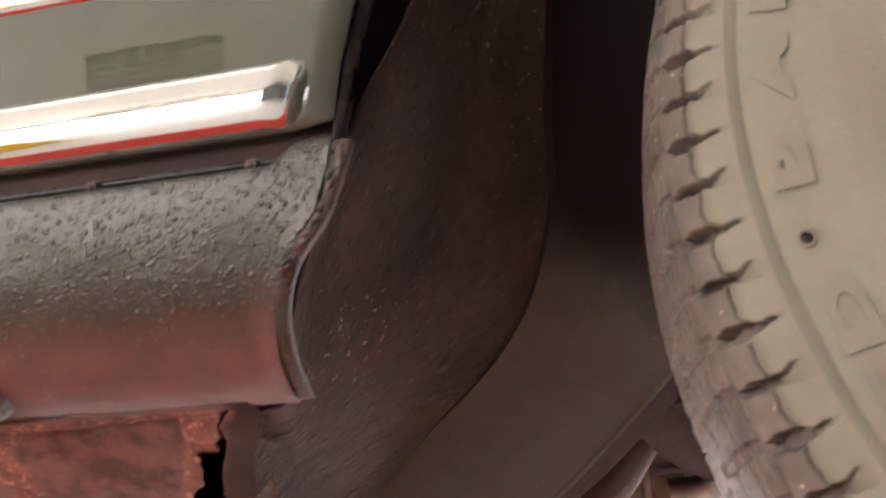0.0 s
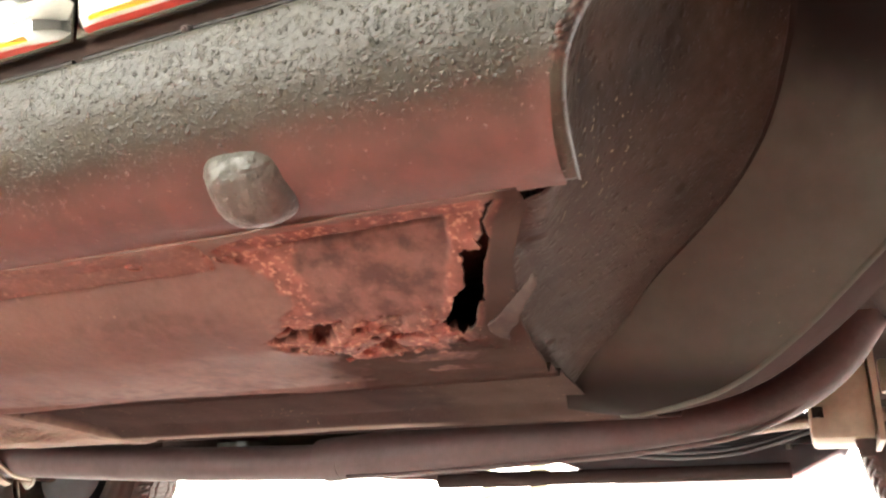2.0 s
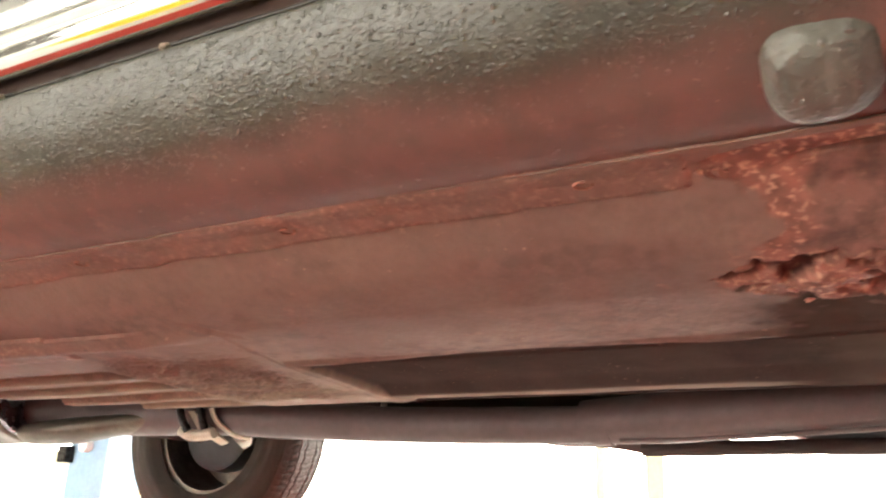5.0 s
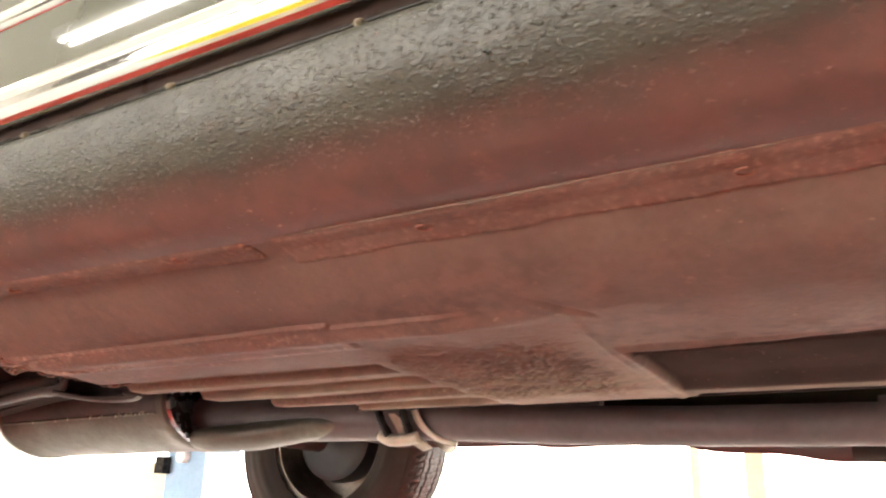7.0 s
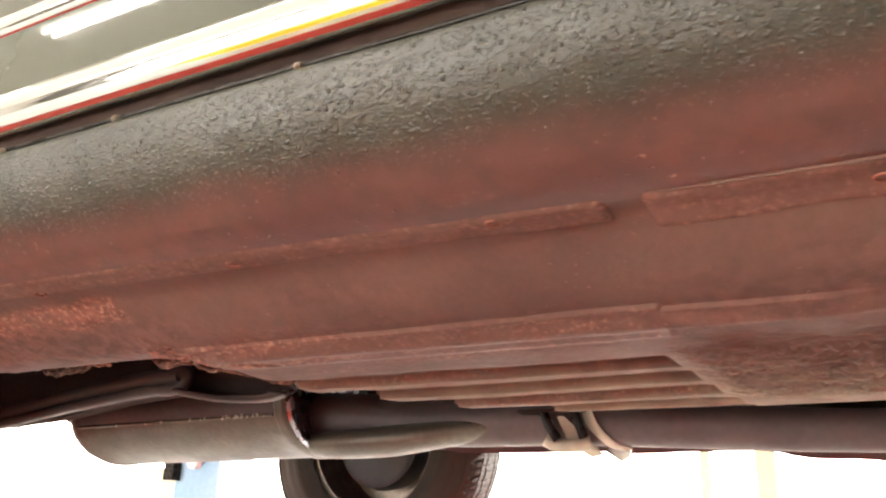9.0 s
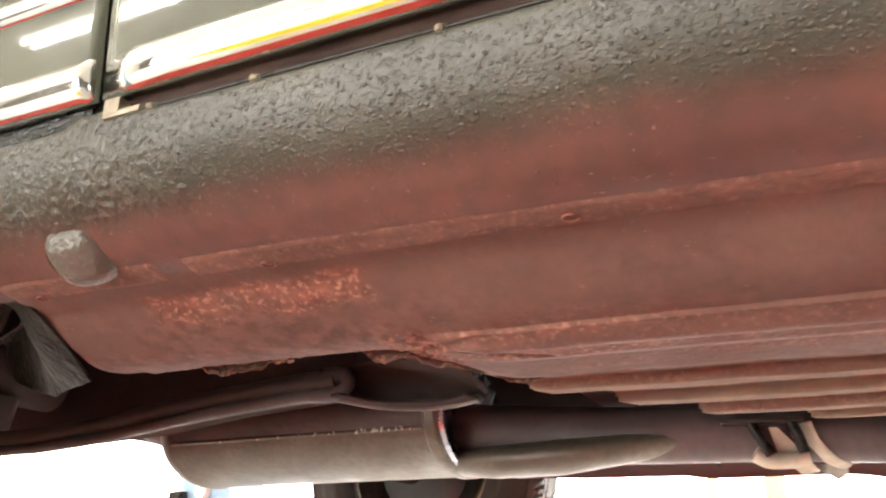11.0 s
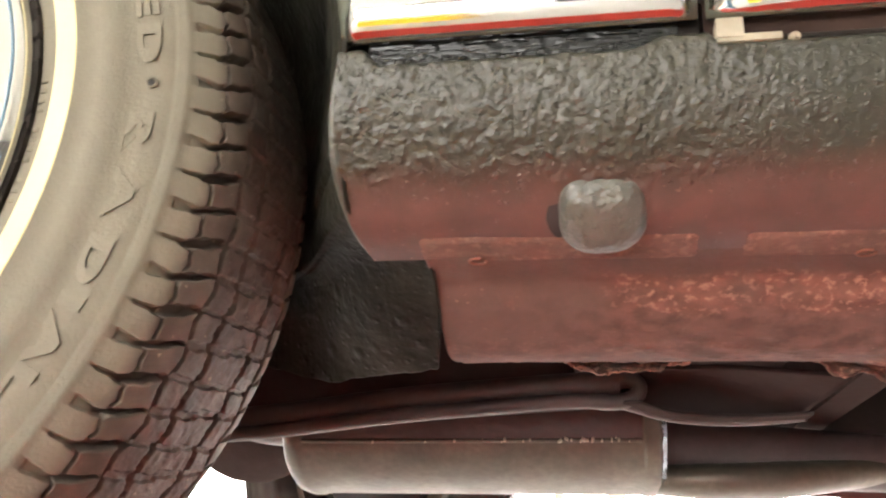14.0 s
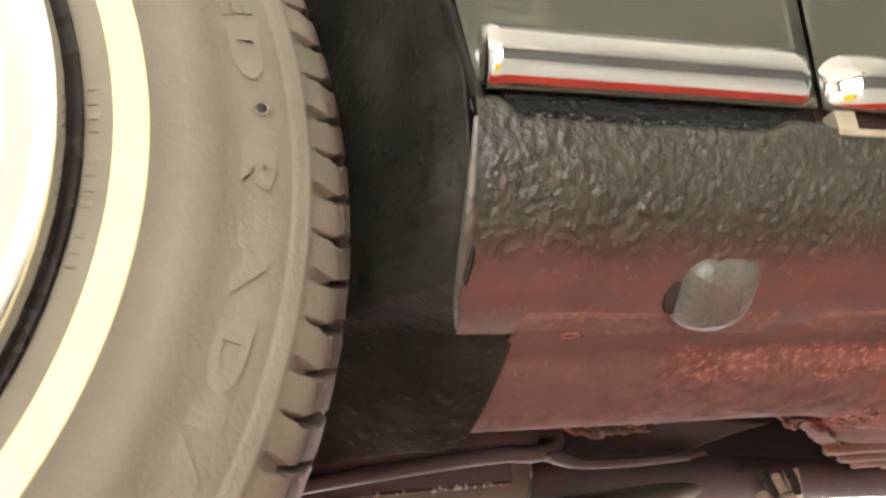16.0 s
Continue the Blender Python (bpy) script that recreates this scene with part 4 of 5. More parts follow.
# ---- front wheelhouse: rear wall, apron, tunnel side ----
WALL = [[(-0.035, 0.43, 2.10), (-0.03, 0.53, 2.10), (-0.02, 0.56, 2.10)],
        [(-0.075, 0.435, 2.02), (-0.065, 0.55, 2.02), (-0.037, 0.607, 2.018)],
        [(-0.103, 0.43, 1.95), (-0.093, 0.566, 1.953), (-0.045, 0.673, 1.951)],
        [(-0.122, 0.418, 1.895), (-0.137, 0.535, 1.885), (-0.075, 0.735, 1.885)],
        [(-0.145, 0.425, 1.84), (-0.166, 0.52, 1.84), (-0.12, 0.772, 1.84)],
        [(-0.176, 0.462, 1.793), (-0.190, 0.56, 1.797), (-0.186, 0.808, 1.79)],
        [(-0.192, 0.503, 1.7605), (-0.222, 0.61, 1.762), (-0.228, 0.838, 1.755)],
        [(-0.236, 0.530, 1.757), (-0.246, 0.63, 1.749), (-0.258, 0.855, 1.731)],
        [(-0.257, 0.566, 1.738), (-0.268, 0.67, 1.726), (-0.282, 0.867, 1.708)],
        [(-0.285, 0.630, 1.722), (-0.295, 0.755, 1.710), (-0.302, 0.892, 1.700)]]
pts = loft(WALL, 70, 150)
u = np.linspace(0, 0.5, 150)[:, None] + 0 * pts[..., 0]
pts[..., 0] += 0.005 * (fbm(u * 22, pts[..., 1] * 22, 4) - 0.5) + 0.0016 * droplets(u, pts[..., 1], 0.012, 0.3, 6)
splash = 0.85 * smooth(1.84, 1.765, pts[..., 2] + 0.05 * (fbm(pts[..., 1] * 14, pts[..., 2] * 14, 4) - 0.5))
sheet("wheelhouse_wall", grid_mesh("wheelhouse_wall", pts, attrs={"splash": splash}), M_well, car, "dark brown rough-coated wheelhouse wall", 0.0015)
APRON = [[(-0.022, 0.56, 2.10), (0.12, 0.575, 2.10), (0.30, 0.58, 2.10)],
         [(-0.039, 0.607, 2.018), (0.1, 0.63, 2.024), (0.25, 0.65, 2.03)],
         [(-0.047, 0.673, 1.951), (0.05, 0.70, 1.945), (0.15, 0.73, 1.94)],
         [(-0.077, 0.735, 1.885), (-0.005, 0.77, 1.866), (0.06, 0.80, 1.85)],
         [(-0.122, 0.772, 1.84), (-0.06, 0.805, 1.82), (-0.003, 0.842, 1.797)],
         [(-0.188, 0.808, 1.79), (-0.13, 0.848, 1.765), (-0.074, 0.884, 1.742)],
         [(-0.237, 0.841, 1.749), (-0.19, 0.875, 1.724), (-0.143, 0.908, 1.702)],
         [(-0.286, 0.867, 1.711), (-0.25, 0.89, 1.695), (-0.217, 0.916, 1.684)],
         [(-0.296, 0.892, 1.688), (-0.275, 0.905, 1.686), (-0.250, 0.92, 1.684)]]
apts = loft(APRON, 40, 110)
apts[..., 2] += 0.002 * (fbm(apts[..., 0] * 18, apts[..., 1] * 18) - 0.5)
# the mask paints shade on the apron's top and on its lower tail
sheet("wheelhouse_apron", grid_mesh("wheelhouse_apron", apts, attrs={"apron_shade": smooth(1.87, 1.97, apts[..., 2] + 0.35 * (apts[..., 0] + 0.05) + 0.05 * (fbm(apts[..., 0] * 20, apts[..., 1] * 20) - 0.5)) + 0.9 * smooth(1.738, 1.702, apts[..., 2])}), M_apron, car, "smooth grey-brown inner wheelhouse apron", 0.0015)
edge = apts[::4, -1]
part("apron_lip", tube([tuple(p) for p in edge[2:]], 0.0035, n=8, samples=70), M_apron, car)
low = np.stack([edge, edge + (0.03, 0.05, 0.012), edge + (0.06, 0.11, 0.06), edge + (0.08, 0.14, 0.16)], 1)
sheet("toe_board", grid_mesh("toe_board", np.array([spline(r, 16) for r in low])), M_dark, car, "dark toe board beside the exhaust", 0.0015)
# dark tube that stands for the shaded crease between wall and apron
part("wheelhouse_seam", tube([tuple(p) for p in pts[:120:8, -1] + (0.001, 0.002, 0.001)], [0.0065, 0.0065, 0.006, 0.005, 0.004, 0.003], n=12, samples=70, flat=0.6), M_seam, car, "dark strip standing for the shade along the wheelhouse seam")
# curled tip of the sheet beside the rust hole
FLAP = [[(-0.2240, 0.561, 1.7250), (-0.2225, 0.562, 1.7230), (-0.2210, 0.563, 1.7225)],
        [(-0.2560, 0.597, 1.7125), (-0.2485, 0.596, 1.7095), (-0.2410, 0.593, 1.7090)],
        [(-0.2750, 0.611, 1.7060), (-0.2735, 0.624, 1.7020), (-0.2705, 0.636, 1.7000)]]
fp = loft(FLAP, 16, 40)
fp[..., 0] += 0.010 * (fbm(fp[..., 1] * 110, fp[..., 2] * 110) - 0.5)
sheet("curled_edge", grid_mesh("curled_edge", fp), M_curl, car, "pale curled edge of the sheet beside the hole", 0.0012)

# ---- body side ----
def side_y(z):
    return 0.405 - 0.030 * np.sin(np.clip((z - 1.86) / 0.5, 0, 1) * 1.5)


def panel(name, outline, label):
    """A body panel from pairs of lower and upper (x, z), curved and turned in at its edges."""
    even = np.linspace(0, len(outline) - 1, 140)
    lo, hi = (np.stack([np.interp(even, range(len(outline)), [p[k][q] for p in outline]) for q in (0, 1)], -1) for k in (0, 1))
    v = np.linspace(0, 1, 24)[:, None, None]
    xz = lo[None] * (1 - v) + hi[None] * v
    return sheet(name, grid_mesh(name, np.stack([xz[..., 0], side_y(xz[..., 1]), xz[..., 1]], -1)), M_paint, car, label, 0.002)


ARCH = lambda cx, cz, r, a: (cx + r * math.cos(radians(a)), cz + r * math.sin(radians(a)))
FA = [(ARCH(0.42, 1.83, 0.553, a), (0.42 + 0.9 * math.cos(radians(a)), 2.42)) for a in range(172, 0, -8)]
fender = panel("fender", [((-0.4935, 1.876), (-0.4935, 2.40)), ((-0.30, 1.876), (-0.42, 2.40)), ((-0.131, 1.876), (-0.45, 2.41))] + FA, "glossy green-grey front fender")
door = panel("door", [((-1.851, 1.876), (-1.851, 2.40)), ((-1.2, 1.876), (-1.2, 2.40)), ((-0.4985, 1.876), (-0.4985, 2.40))], "glossy green-grey door")
QA = [(ARCH(-2.555, 1.815, 0.475, a), (-2.555 + 0.7 * math.cos(radians(a)), 2.40)) for a in range(176, 8, -8)]
quarter = panel("quarter_panel", [((-3.5, 1.90), (-3.6, 2.40))] + QA + [((-2.086, 1.876), (-1.95, 2.40)), ((-1.97, 1.876), (-1.90, 2.40)), ((-1.856, 1.876), (-1.856, 2.40))], "glossy green-grey rear quarter panel")
# rolled arch lips
for cx, cz, r, owner, mat, a0, a1 in ((0.42, 1.83, 0.553, fender, M_black, 177, 5), (-2.555, 1.815, 0.475, quarter, M_flap, 176, 6)):
    ang = np.radians(np.linspace(a0, a1, 90))[None, :]
    lip = np.array([(0.0, 0.404), (-0.004, 0.408), (-0.003, 0.414), (0.008, 0.420), (0.016, 0.440), (0.024, 0.470)])
    rr, yy = r + lip[:, :1] + 0 * ang, lip[:, 1:] + 0 * ang
    sheet("arch_lip", grid_mesh("arch_lip", np.stack([cx + rr * np.cos(ang), yy, cz + rr * np.sin(ang)], -1)), mat, owner, "black-coated rolled wheel arch lip", 0.002)


def strip(x0, x1, prof, owner, label, slant=0.0, steps=40):
    """A hollow pressed moulding along x, closed at both ends."""
    p = spline(prof, 18)
    xs = np.linspace(x0, x1, steps)
    cut = slant * (p[:, 1] - p[0, 1])
    v = np.stack([np.stack([xs + (cut[k] if x1 > x0 else 0) * (xs - x0) / (x1 - x0), 0 * xs + p[k, 0], 0 * xs + p[k, 1]], -1) for k in range(len(p))])
    for col, inn in ((0, 0.004), (-1, -0.004)):
        v[:, col, 1] = p[:, 0] * 0.4 + 0.6 * 0.407
        v[:, col, 0] -= inn * 0.3
    return sheet("trim_strip", grid_mesh("trim_strip", v), M_chrome, owner, label, 0.0012)


LOWER = [(0.408, 1.9180), (0.398, 1.9160), (0.3915, 1.906), (0.3898, 1.897), (0.3908, 1.8895), (0.3945, 1.8832), (0.3995, 1.8788), (0.406, 1.8766)]
UPPER = [(0.400, 2.003), (0.392, 2.001), (0.3885, 1.992), (0.3895, 1.982), (0.401, 1.9755)]
for x0, x1, owner, sl in ((-0.490, -0.143, fender, 0.25), (-1.848, -0.5005, door, 0), (-2.083, -1.862, quarter, 0)):
    strip(x0, x1, LOWER, owner, "bright chrome sill moulding", sl)
for x0, x1, owner in ((-0.489, 0.0, fender), (-1.846, -0.502, door), (-2.07, -1.860, quarter)):
    strip(x0, x1, UPPER, owner, "slim chrome side moulding")

# ---- underbody behind and above ----
part("tunnel_roof", box(-2.3, 0.1, 0.98, 1.92, 1.84, 1.87), M_dark, car, "dark transmission tunnel", False)
tn = np.array([[(x, 1.005 - 0.0 * x, 1.692), (x, 1.03, 1.72), (x, 1.05, 1.78), (x, 1.06, 1.86)] for x in np.linspace(-1.30, -0.2, 40)])
sheet("tunnel_side", grid_mesh("tunnel_side", np.array([spline(r, 14) for r in tn])), M_dark, car, "dark side of the transmission tunnel", 0.002)
part("rear_floor", box(-3.3, -1.62, 0.66, 2.24, 1.86, 1.90), M_dark, car, "dark rear floor above the axle", False)
# dark sheet added to keep bright background out of the gap above the pipe
part("gap_backing", box(-1.95, -1.15, 1.26, 1.28, 1.715, 1.88), M_dark, car, "dark sheet added behind the gap above the exhaust pipe", False)
part("rear_bulkhead", box(-1.66, -1.62, 0.78, 2.0, 1.75, 1.88), M_dark, car, "dark rear bulkhead", False)
# solid dark block added in place of the body's unlit interior
part("upper_body", box(-2.05, -0.30, 0.46, 2.44, 1.93, 2.36), M_dark, car, "dark block standing for the hollow body above the floor", False)


def shell(name, stations, mat, label, parent):
    """A closed rounded body shell along x from stations (x, half width, bottom, top)."""
    bm, rings = bmesh.new(), []
    for x, w, z0, z1 in stations:
        ring = []
        for t in np.linspace(0, 2 * math.pi, 40, endpoint=False):
            c, s = math.cos(t), math.sin(t)
            ring.append(bm.verts.new((x, 1.45 + w * math.copysign(abs(c) ** 0.35, c), (z0 + z1) / 2 + (z1 - z0) / 2 * math.copysign(abs(s) ** 0.45, s))))
        rings.append(ring)
    for one, two in zip(rings, rings[1:]):
        for k in range(40):
            bm.faces.new((one[k], one[(k + 1) % 40], two[(k + 1) % 40], two[k]))
    bm.faces.new(rings[0])
    bm.faces.new(rings[-1])
    return part(name, bm, mat, parent, label)


upper = shell("upper_shell", [(-3.62, 0.80, 2.10, 2.36), (-3.5, 1.0, 2.15, 2.50), (-3.0, 1.055, 2.37, 2.60), (-2.3, 1.06, 2.37, 2.64), (-0.5, 1.06, 2.37, 2.63), (0.5, 1.04, 2.38, 2.58), (1.1, 0.98, 2.2, 2.50), (1.28, 0.80, 2.1, 2.38)], M_paint, "glossy green-grey upper body with bonnet and boot", car)
shell("cabin", [(-2.95, 0.80, 2.58, 2.62), (-2.55, 0.82, 2.58, 3.02), (-2.2, 0.80, 2.58, 3.14), (-1.2, 0.80, 2.58, 3.16), (-0.85, 0.81, 2.58, 3.05), (-0.35, 0.86, 2.58, 2.62)], M_paint, "green-grey cabin with rounded roof", upper)
# far half of the floor, its edge uneven
xs, ys = np.linspace(-2.2, -0.78, 180), np.linspace(1.86, 2.42, 24)
x, y = np.meshgrid(xs, ys)
z = 1.714 + 0.032 * smooth(-0.92, -1.15, x) + 0.02 * smooth(-1.2, -1.4, x) + 0.008 * (fbm(x * 6, y * 6) - 0.5) + 0.05 * smooth(2.30, 2.42, y) - 0.006 * smooth(0.5, 0.7, fbm(x * 5 + 3, y * 3))
sheet("far_floor_pan", grid_mesh("far_floor_pan", np.stack([x, y, z], -1)), M_dark, car, "dark dusty far half of the floor pan", 0.003)
part("far_sill", tube([(-2.1, 2.42, 1.835), (-1.4, 2.42, 1.833), (-0.62, 2.42, 1.832), (0.0, 2.39, 1.83)], 0.028, n=14), M_dark, car, "dark far sill")
part("far_rail", tube([(-0.86, 1.84, 1.694), (-0.62, 1.84, 1.697), (-0.35, 1.83, 1.698), (-0.12, 1.82, 1.700)], 0.016, n=14, flat=0.95), M_dark, car, "dark front crossmember")
part("far_body", box(-2.10, -0.12, 2.46, 2.49, 1.82, 2.40), M_paint, car, "far body side", False)

# ---- exhaust ----
exhaust = part("exhaust_pipe", tube([(-1.86, 1.13, 1.715), (-1.62, 1.14, 1.703), (-1.40, 1.155, 1.697), (-1.08, 1.165, 1.679), (-0.74, 1.165, 1.672)], [0.042, 0.038, 0.033, 0.027, 0.026], n=26, samples=80), M_pipe, car, "brown painted exhaust pipe")
part("front_pipe", tube([(-0.755, 1.165, 1.676), (-0.62, 1.165, 1.682), (-0.45, 1.160, 1.690), (-0.28, 1.165, 1.698), (-0.14, 1.19, 1.722), (-0.045, 1.21, 1.775), (0.02, 1.22, 1.86)], [0.030, 0.034, 0.031, 0.027, 0.027, 0.028, 0.03], n=26, samples=90), M_pipe, car, "thick brown front exhaust pipe, rising ahead")
part("pipe_seam", tube([(-0.70, 1.150, 1.6495), (-0.55, 1.150, 1.654), (-0.40, 1.145, 1.661), (-0.25, 1.150, 1.672), (-0.13, 1.175, 1.697), (-0.04, 1.195, 1.755)], 0.0035, n=8, samples=60), M_pipe, car)
part("branch_pipe", tube([(-1.885, 1.13, 1.672), (-1.80, 1.10, 1.668), (-1.70, 1.10, 1.672), (-1.60, 1.125, 1.685), (-1.50, 1.15, 1.697)], [0.030, 0.040, 0.042, 0.034, 0.018], n=24, samples=60, flat=0.55), M_muffler, car, "flattened dusty branch pipe to the muffler")
part("sleeve", cyl((-0.742, 1.165, 1.6735), (-0.715, 1.165, 1.6745), 0.0300, 0.0300, 28), M_pipe, exhaust)


def muffler():
    bm, rings, n = bmesh.new(), [], 56
    xs = [(-2.338, 0.80), (-2.336, 0.90), (-2.330, 0.985), (-2.318, 1.03), (-2.310, 1.03), (-2.306, 1.0), (-2.20, 1.0), (-2.05, 1.0), (-1.90, 1.0), (-1.868, 1.0), (-1.864, 1.035), (-1.850, 1.035), (-1.846, 1.0), (-1.846, 0.95), (-1.858, 0.9), (-1.862, 0.5)]
    for x, k in xs:
        cz, cy = 1.7275 + 0.02 * (x + 2.1), 1.125 + 0.015 * (x + 2.1)
        rings.append([bm.verts.new((x, cy + 0.118 * k * math.cos(a), cz + 0.080 * k * math.sin(a))) for a in np.linspace(0, 2 * math.pi, n, endpoint=False)])
    for one, two in zip(rings, rings[1:]):
        for j in range(n):
            bm.faces.new((one[j], one[(j + 1) % n], two[(j + 1) % n], two[j]))
    bm.faces.new(rings[0])
    bm.faces.new(rings[-1])
    return part("muffler", bm, M_muffler, car, "oval dusty steel muffler with rolled ends")


muff = muffler()
bm, rings = bmesh.new(), []
for x, k in ((-2.303, 1.004), (-2.28, 1.014), (-2.15, 1.014), (-2.0, 1.014), (-1.885, 1.014), (-1.870, 1.004)):
    cz, cy = 1.7275 + 0.02 * (x + 2.1), 1.125 + 0.015 * (x + 2.1)
    rings.append([bm.verts.new((x, cy + 0.118 * k * math.cos(a), cz + 0.080 * k * math.sin(a))) for a in np.linspace(math.radians(20), math.radians(198), 44)])
for one, two in zip(rings, rings[1:]):
    for j in range(43):
        bm.faces.new((one[j], one[j + 1], two[j + 1], two[j]))
part("upper_half", bm, M_pipe, muff, "brown upper half of the muffler")
part("seam", tube([(-2.305, 1.0085, 1.6985), (-2.1, 1.0115, 1.7025), (-1.87, 1.0150, 1.7070)], 0.003, n=8, samples=30), M_muffler, muff, "folded lengthwise seam")
for k in range(26):
    x = -1.88 - abs(rng.gauss(0, 0.13))
    bm = ball((x, 1.0105 + 0.015 * (x + 2.0) + rng.uniform(-0.001, 0.001), 1.7045 + 0.02 * (x + 2.0) + rng.uniform(-0.002, 0.002)), rng.uniform(0.0010, 0.0026), squash=(1, 0.6, 1.3), n=6)
    part("weld_spatter", bm, M_hanger, muff)
part("tail_pipe", tube([(-2.33, 1.11, 1.735), (-2.42, 1.10, 1.745), (-2.52, 1.08, 1.80), (-2.65, 1.06, 1.85)], 0.032, n=18), M_pipe, car, "brown tail pipe over the axle")

bm, rings = bmesh.new(), []
for k, dx in ((0.99, 0.001), (0.95, 0.006), (0.86, 0.004), (0.66, -0.006), (0.42, -0.011), (0.20, -0.012)):
    rings.append([bm.verts.new((-1.846 + dx, 1.129 + 0.118 * k * math.cos(t), 1.7325 + 0.080 * k * math.sin(t))) for t in np.linspace(0, 2 * math.pi, 56, endpoint=False)])
for one, two in zip(rings, rings[1:]):
    for j in range(56):
        bm.faces.new((one[j], one[(j + 1) % 56], two[(j + 1) % 56], two[j]))
part("end_ring", bm, M_alu, muff, "bright rolled end ring")

# hanger strap and rubber
hanger = part("exhaust_hanger", plate([(-1.435, 1.10, 1.700), (-1.425, 1.10, 1.700), (-1.400, 1.118, 1.672), (-1.385, 1.15, 1.652), (-1.405, 1.155, 1.648), (-1.428, 1.125, 1.668)], 0.004, "y"), M_hanger, car, "pale steel exhaust hanger strap", False)
part("strap", tube([(-1.395, 1.112, 1.706), (-1.388, 1.122, 1.685), (-1.372, 1.145, 1.666), (-1.358, 1.17, 1.660)], 0.011, n=12, samples=24, flat=0.35), M_hanger, hanger)
part("saddle", tube([(-1.455, 1.11, 1.670), (-1.44, 1.115, 1.662), (-1.415, 1.12, 1.662), (-1.395, 1.125, 1.666)], 0.012, n=12, samples=20, flat=0.8), M_hanger, hanger, "pale worn rubber saddle")
part("rubber_band", tube([(-1.455, 1.10, 1.705), (-1.445, 1.10, 1.685), (-1.435, 1.105, 1.668)], 0.007, n=10, samples=14), M_black, hanger, "black rubber band")
part("rubber_band", tube([(-1.41, 1.10, 1.708), (-1.402, 1.10, 1.688), (-1.398, 1.105, 1.670)], 0.007, n=10, samples=14), M_black, hanger, "black rubber band")
part("top_plate", box(-1.49, -1.395, 1.09, 1.13, 1.7055, 1.7095), M_dark, hanger, smooth_faces=False)
part("tab", plate([(-1.395, 1.17, 1.662), (-1.352, 1.17, 1.662), (-1.354, 1.17, 1.650), (-1.366, 1.17, 1.643), (-1.380, 1.17, 1.652)], 0.004), M_dull, hanger, smooth_faces=False)

# ---- rear suspension ----
arm = part("spring_arm", tube([(-1.90, 0.85, 1.742), (-2.0, 0.855, 1.737), (-2.15, 0.86, 1.724), (-2.30, 0.86, 1.703), (-2.46, 0.86, 1.692), (-2.75, 0.86, 1.69)], [0.014, 0.013, 0.013, 0.014, 0.015, 0.015], n=14, samples=50), M_pipe, car, "brown rear spring arm of two leaves")
part("spring_eye", tube([(-1.935, 0.840, 1.7215), (-1.905, 0.838, 1.7195), (-1.884, 0.838, 1.726), (-1.880, 0.840, 1.738), (-1.893, 0.846, 1.746), (-1.915, 0.850, 1.744)], [0.0085, 0.0085, 0.008, 0.008, 0.010, 0.013], n=12, samples=40), M_pipe, arm, "rolled brown eye of the spring")
part("lower_leaf", tube([(-1.925, 0.84, 1.722), (-2.0, 0.845, 1.718), (-2.15, 0.85, 1.704), (-2.30, 0.85, 1.685), (-2.46, 0.85, 1.675), (-2.75, 0.85, 1.673)], 0.0085, n=12, samples=50), M_pipe, arm)
part("web", tube([(-1.925, 0.868, 1.730), (-2.15, 0.874, 1.713), (-2.46, 0.878, 1.683)], 0.012, n=10, samples=30), M_dark, arm)
part("spring_seat", cyl((-2.555, 0.86, 1.69), (-2.555, 0.86, 1.76), 0.035, 0.045, 24), M_dark, arm, "round dark spring seat")
part("chassis_rail", plate([(-1.95, 0.97, 1.748), (-2.15, 0.97, 1.732), (-2.30, 0.97, 1.712), (-2.46, 0.97, 1.702), (-3.2, 0.97, 1.705), (-3.2, 0.97, 1.88), (-1.95, 0.97, 1.88)], 0.03), M_dark, car, "dark chassis rail behind the spring arm", False)
# pivot bracket: an open cup with a rolled lip
br = loft([[(-1.925, 0.842, 1.752), (-1.86, 0.84, 1.757), (-1.785, 0.80, 1.748), (-1.70, 0.73, 1.724)],
           [(-1.940, 0.852, 1.738), (-1.865, 0.87, 1.748), (-1.785, 0.86, 1.742), (-1.70, 0.79, 1.724)],
           [(-1.930, 0.850, 1.726), (-1.86, 0.885, 1.722), (-1.79, 0.895, 1.722), (-1.71, 0.865, 1.718)],
           [(-1.905, 0.835, 1.719), (-1.85, 0.870, 1.711), (-1.78, 0.890, 1.711), (-1.715, 0.855, 1.709)],
           [(-1.880, 0.820, 1.717), (-1.84, 0.850, 1.711), (-1.77, 0.865, 1.711), (-1.715, 0.82, 1.707)]], 40, 36)
sheet("pivot_bracket", grid_mesh("pivot_bracket", br), M_dark, car, "pressed brown spring bracket with a rolled lip", 0.003)
part("bracket_lip", tube([(-1.93, 0.846, 1.722), (-1.90, 0.838, 1.717), (-1.85, 0.872, 1.710), (-1.80, 0.892, 1.7095), (-1.755, 0.880, 1.7085), (-1.715, 0.855, 1.709)], 0.0045, n=10, samples=50), M_pipe, car)
part("axle_tube", cyl((-2.555, 0.62, 1.80), (-2.555, 2.28, 1.80), 0.045, n=24), M_dark, car, "dark rear axle tube")
part("differential", ball((-2.555, 1.45, 1.80), 0.13, squash=(1, 0.8, 0.9), n=24), M_dark, car, "dark differential housing")

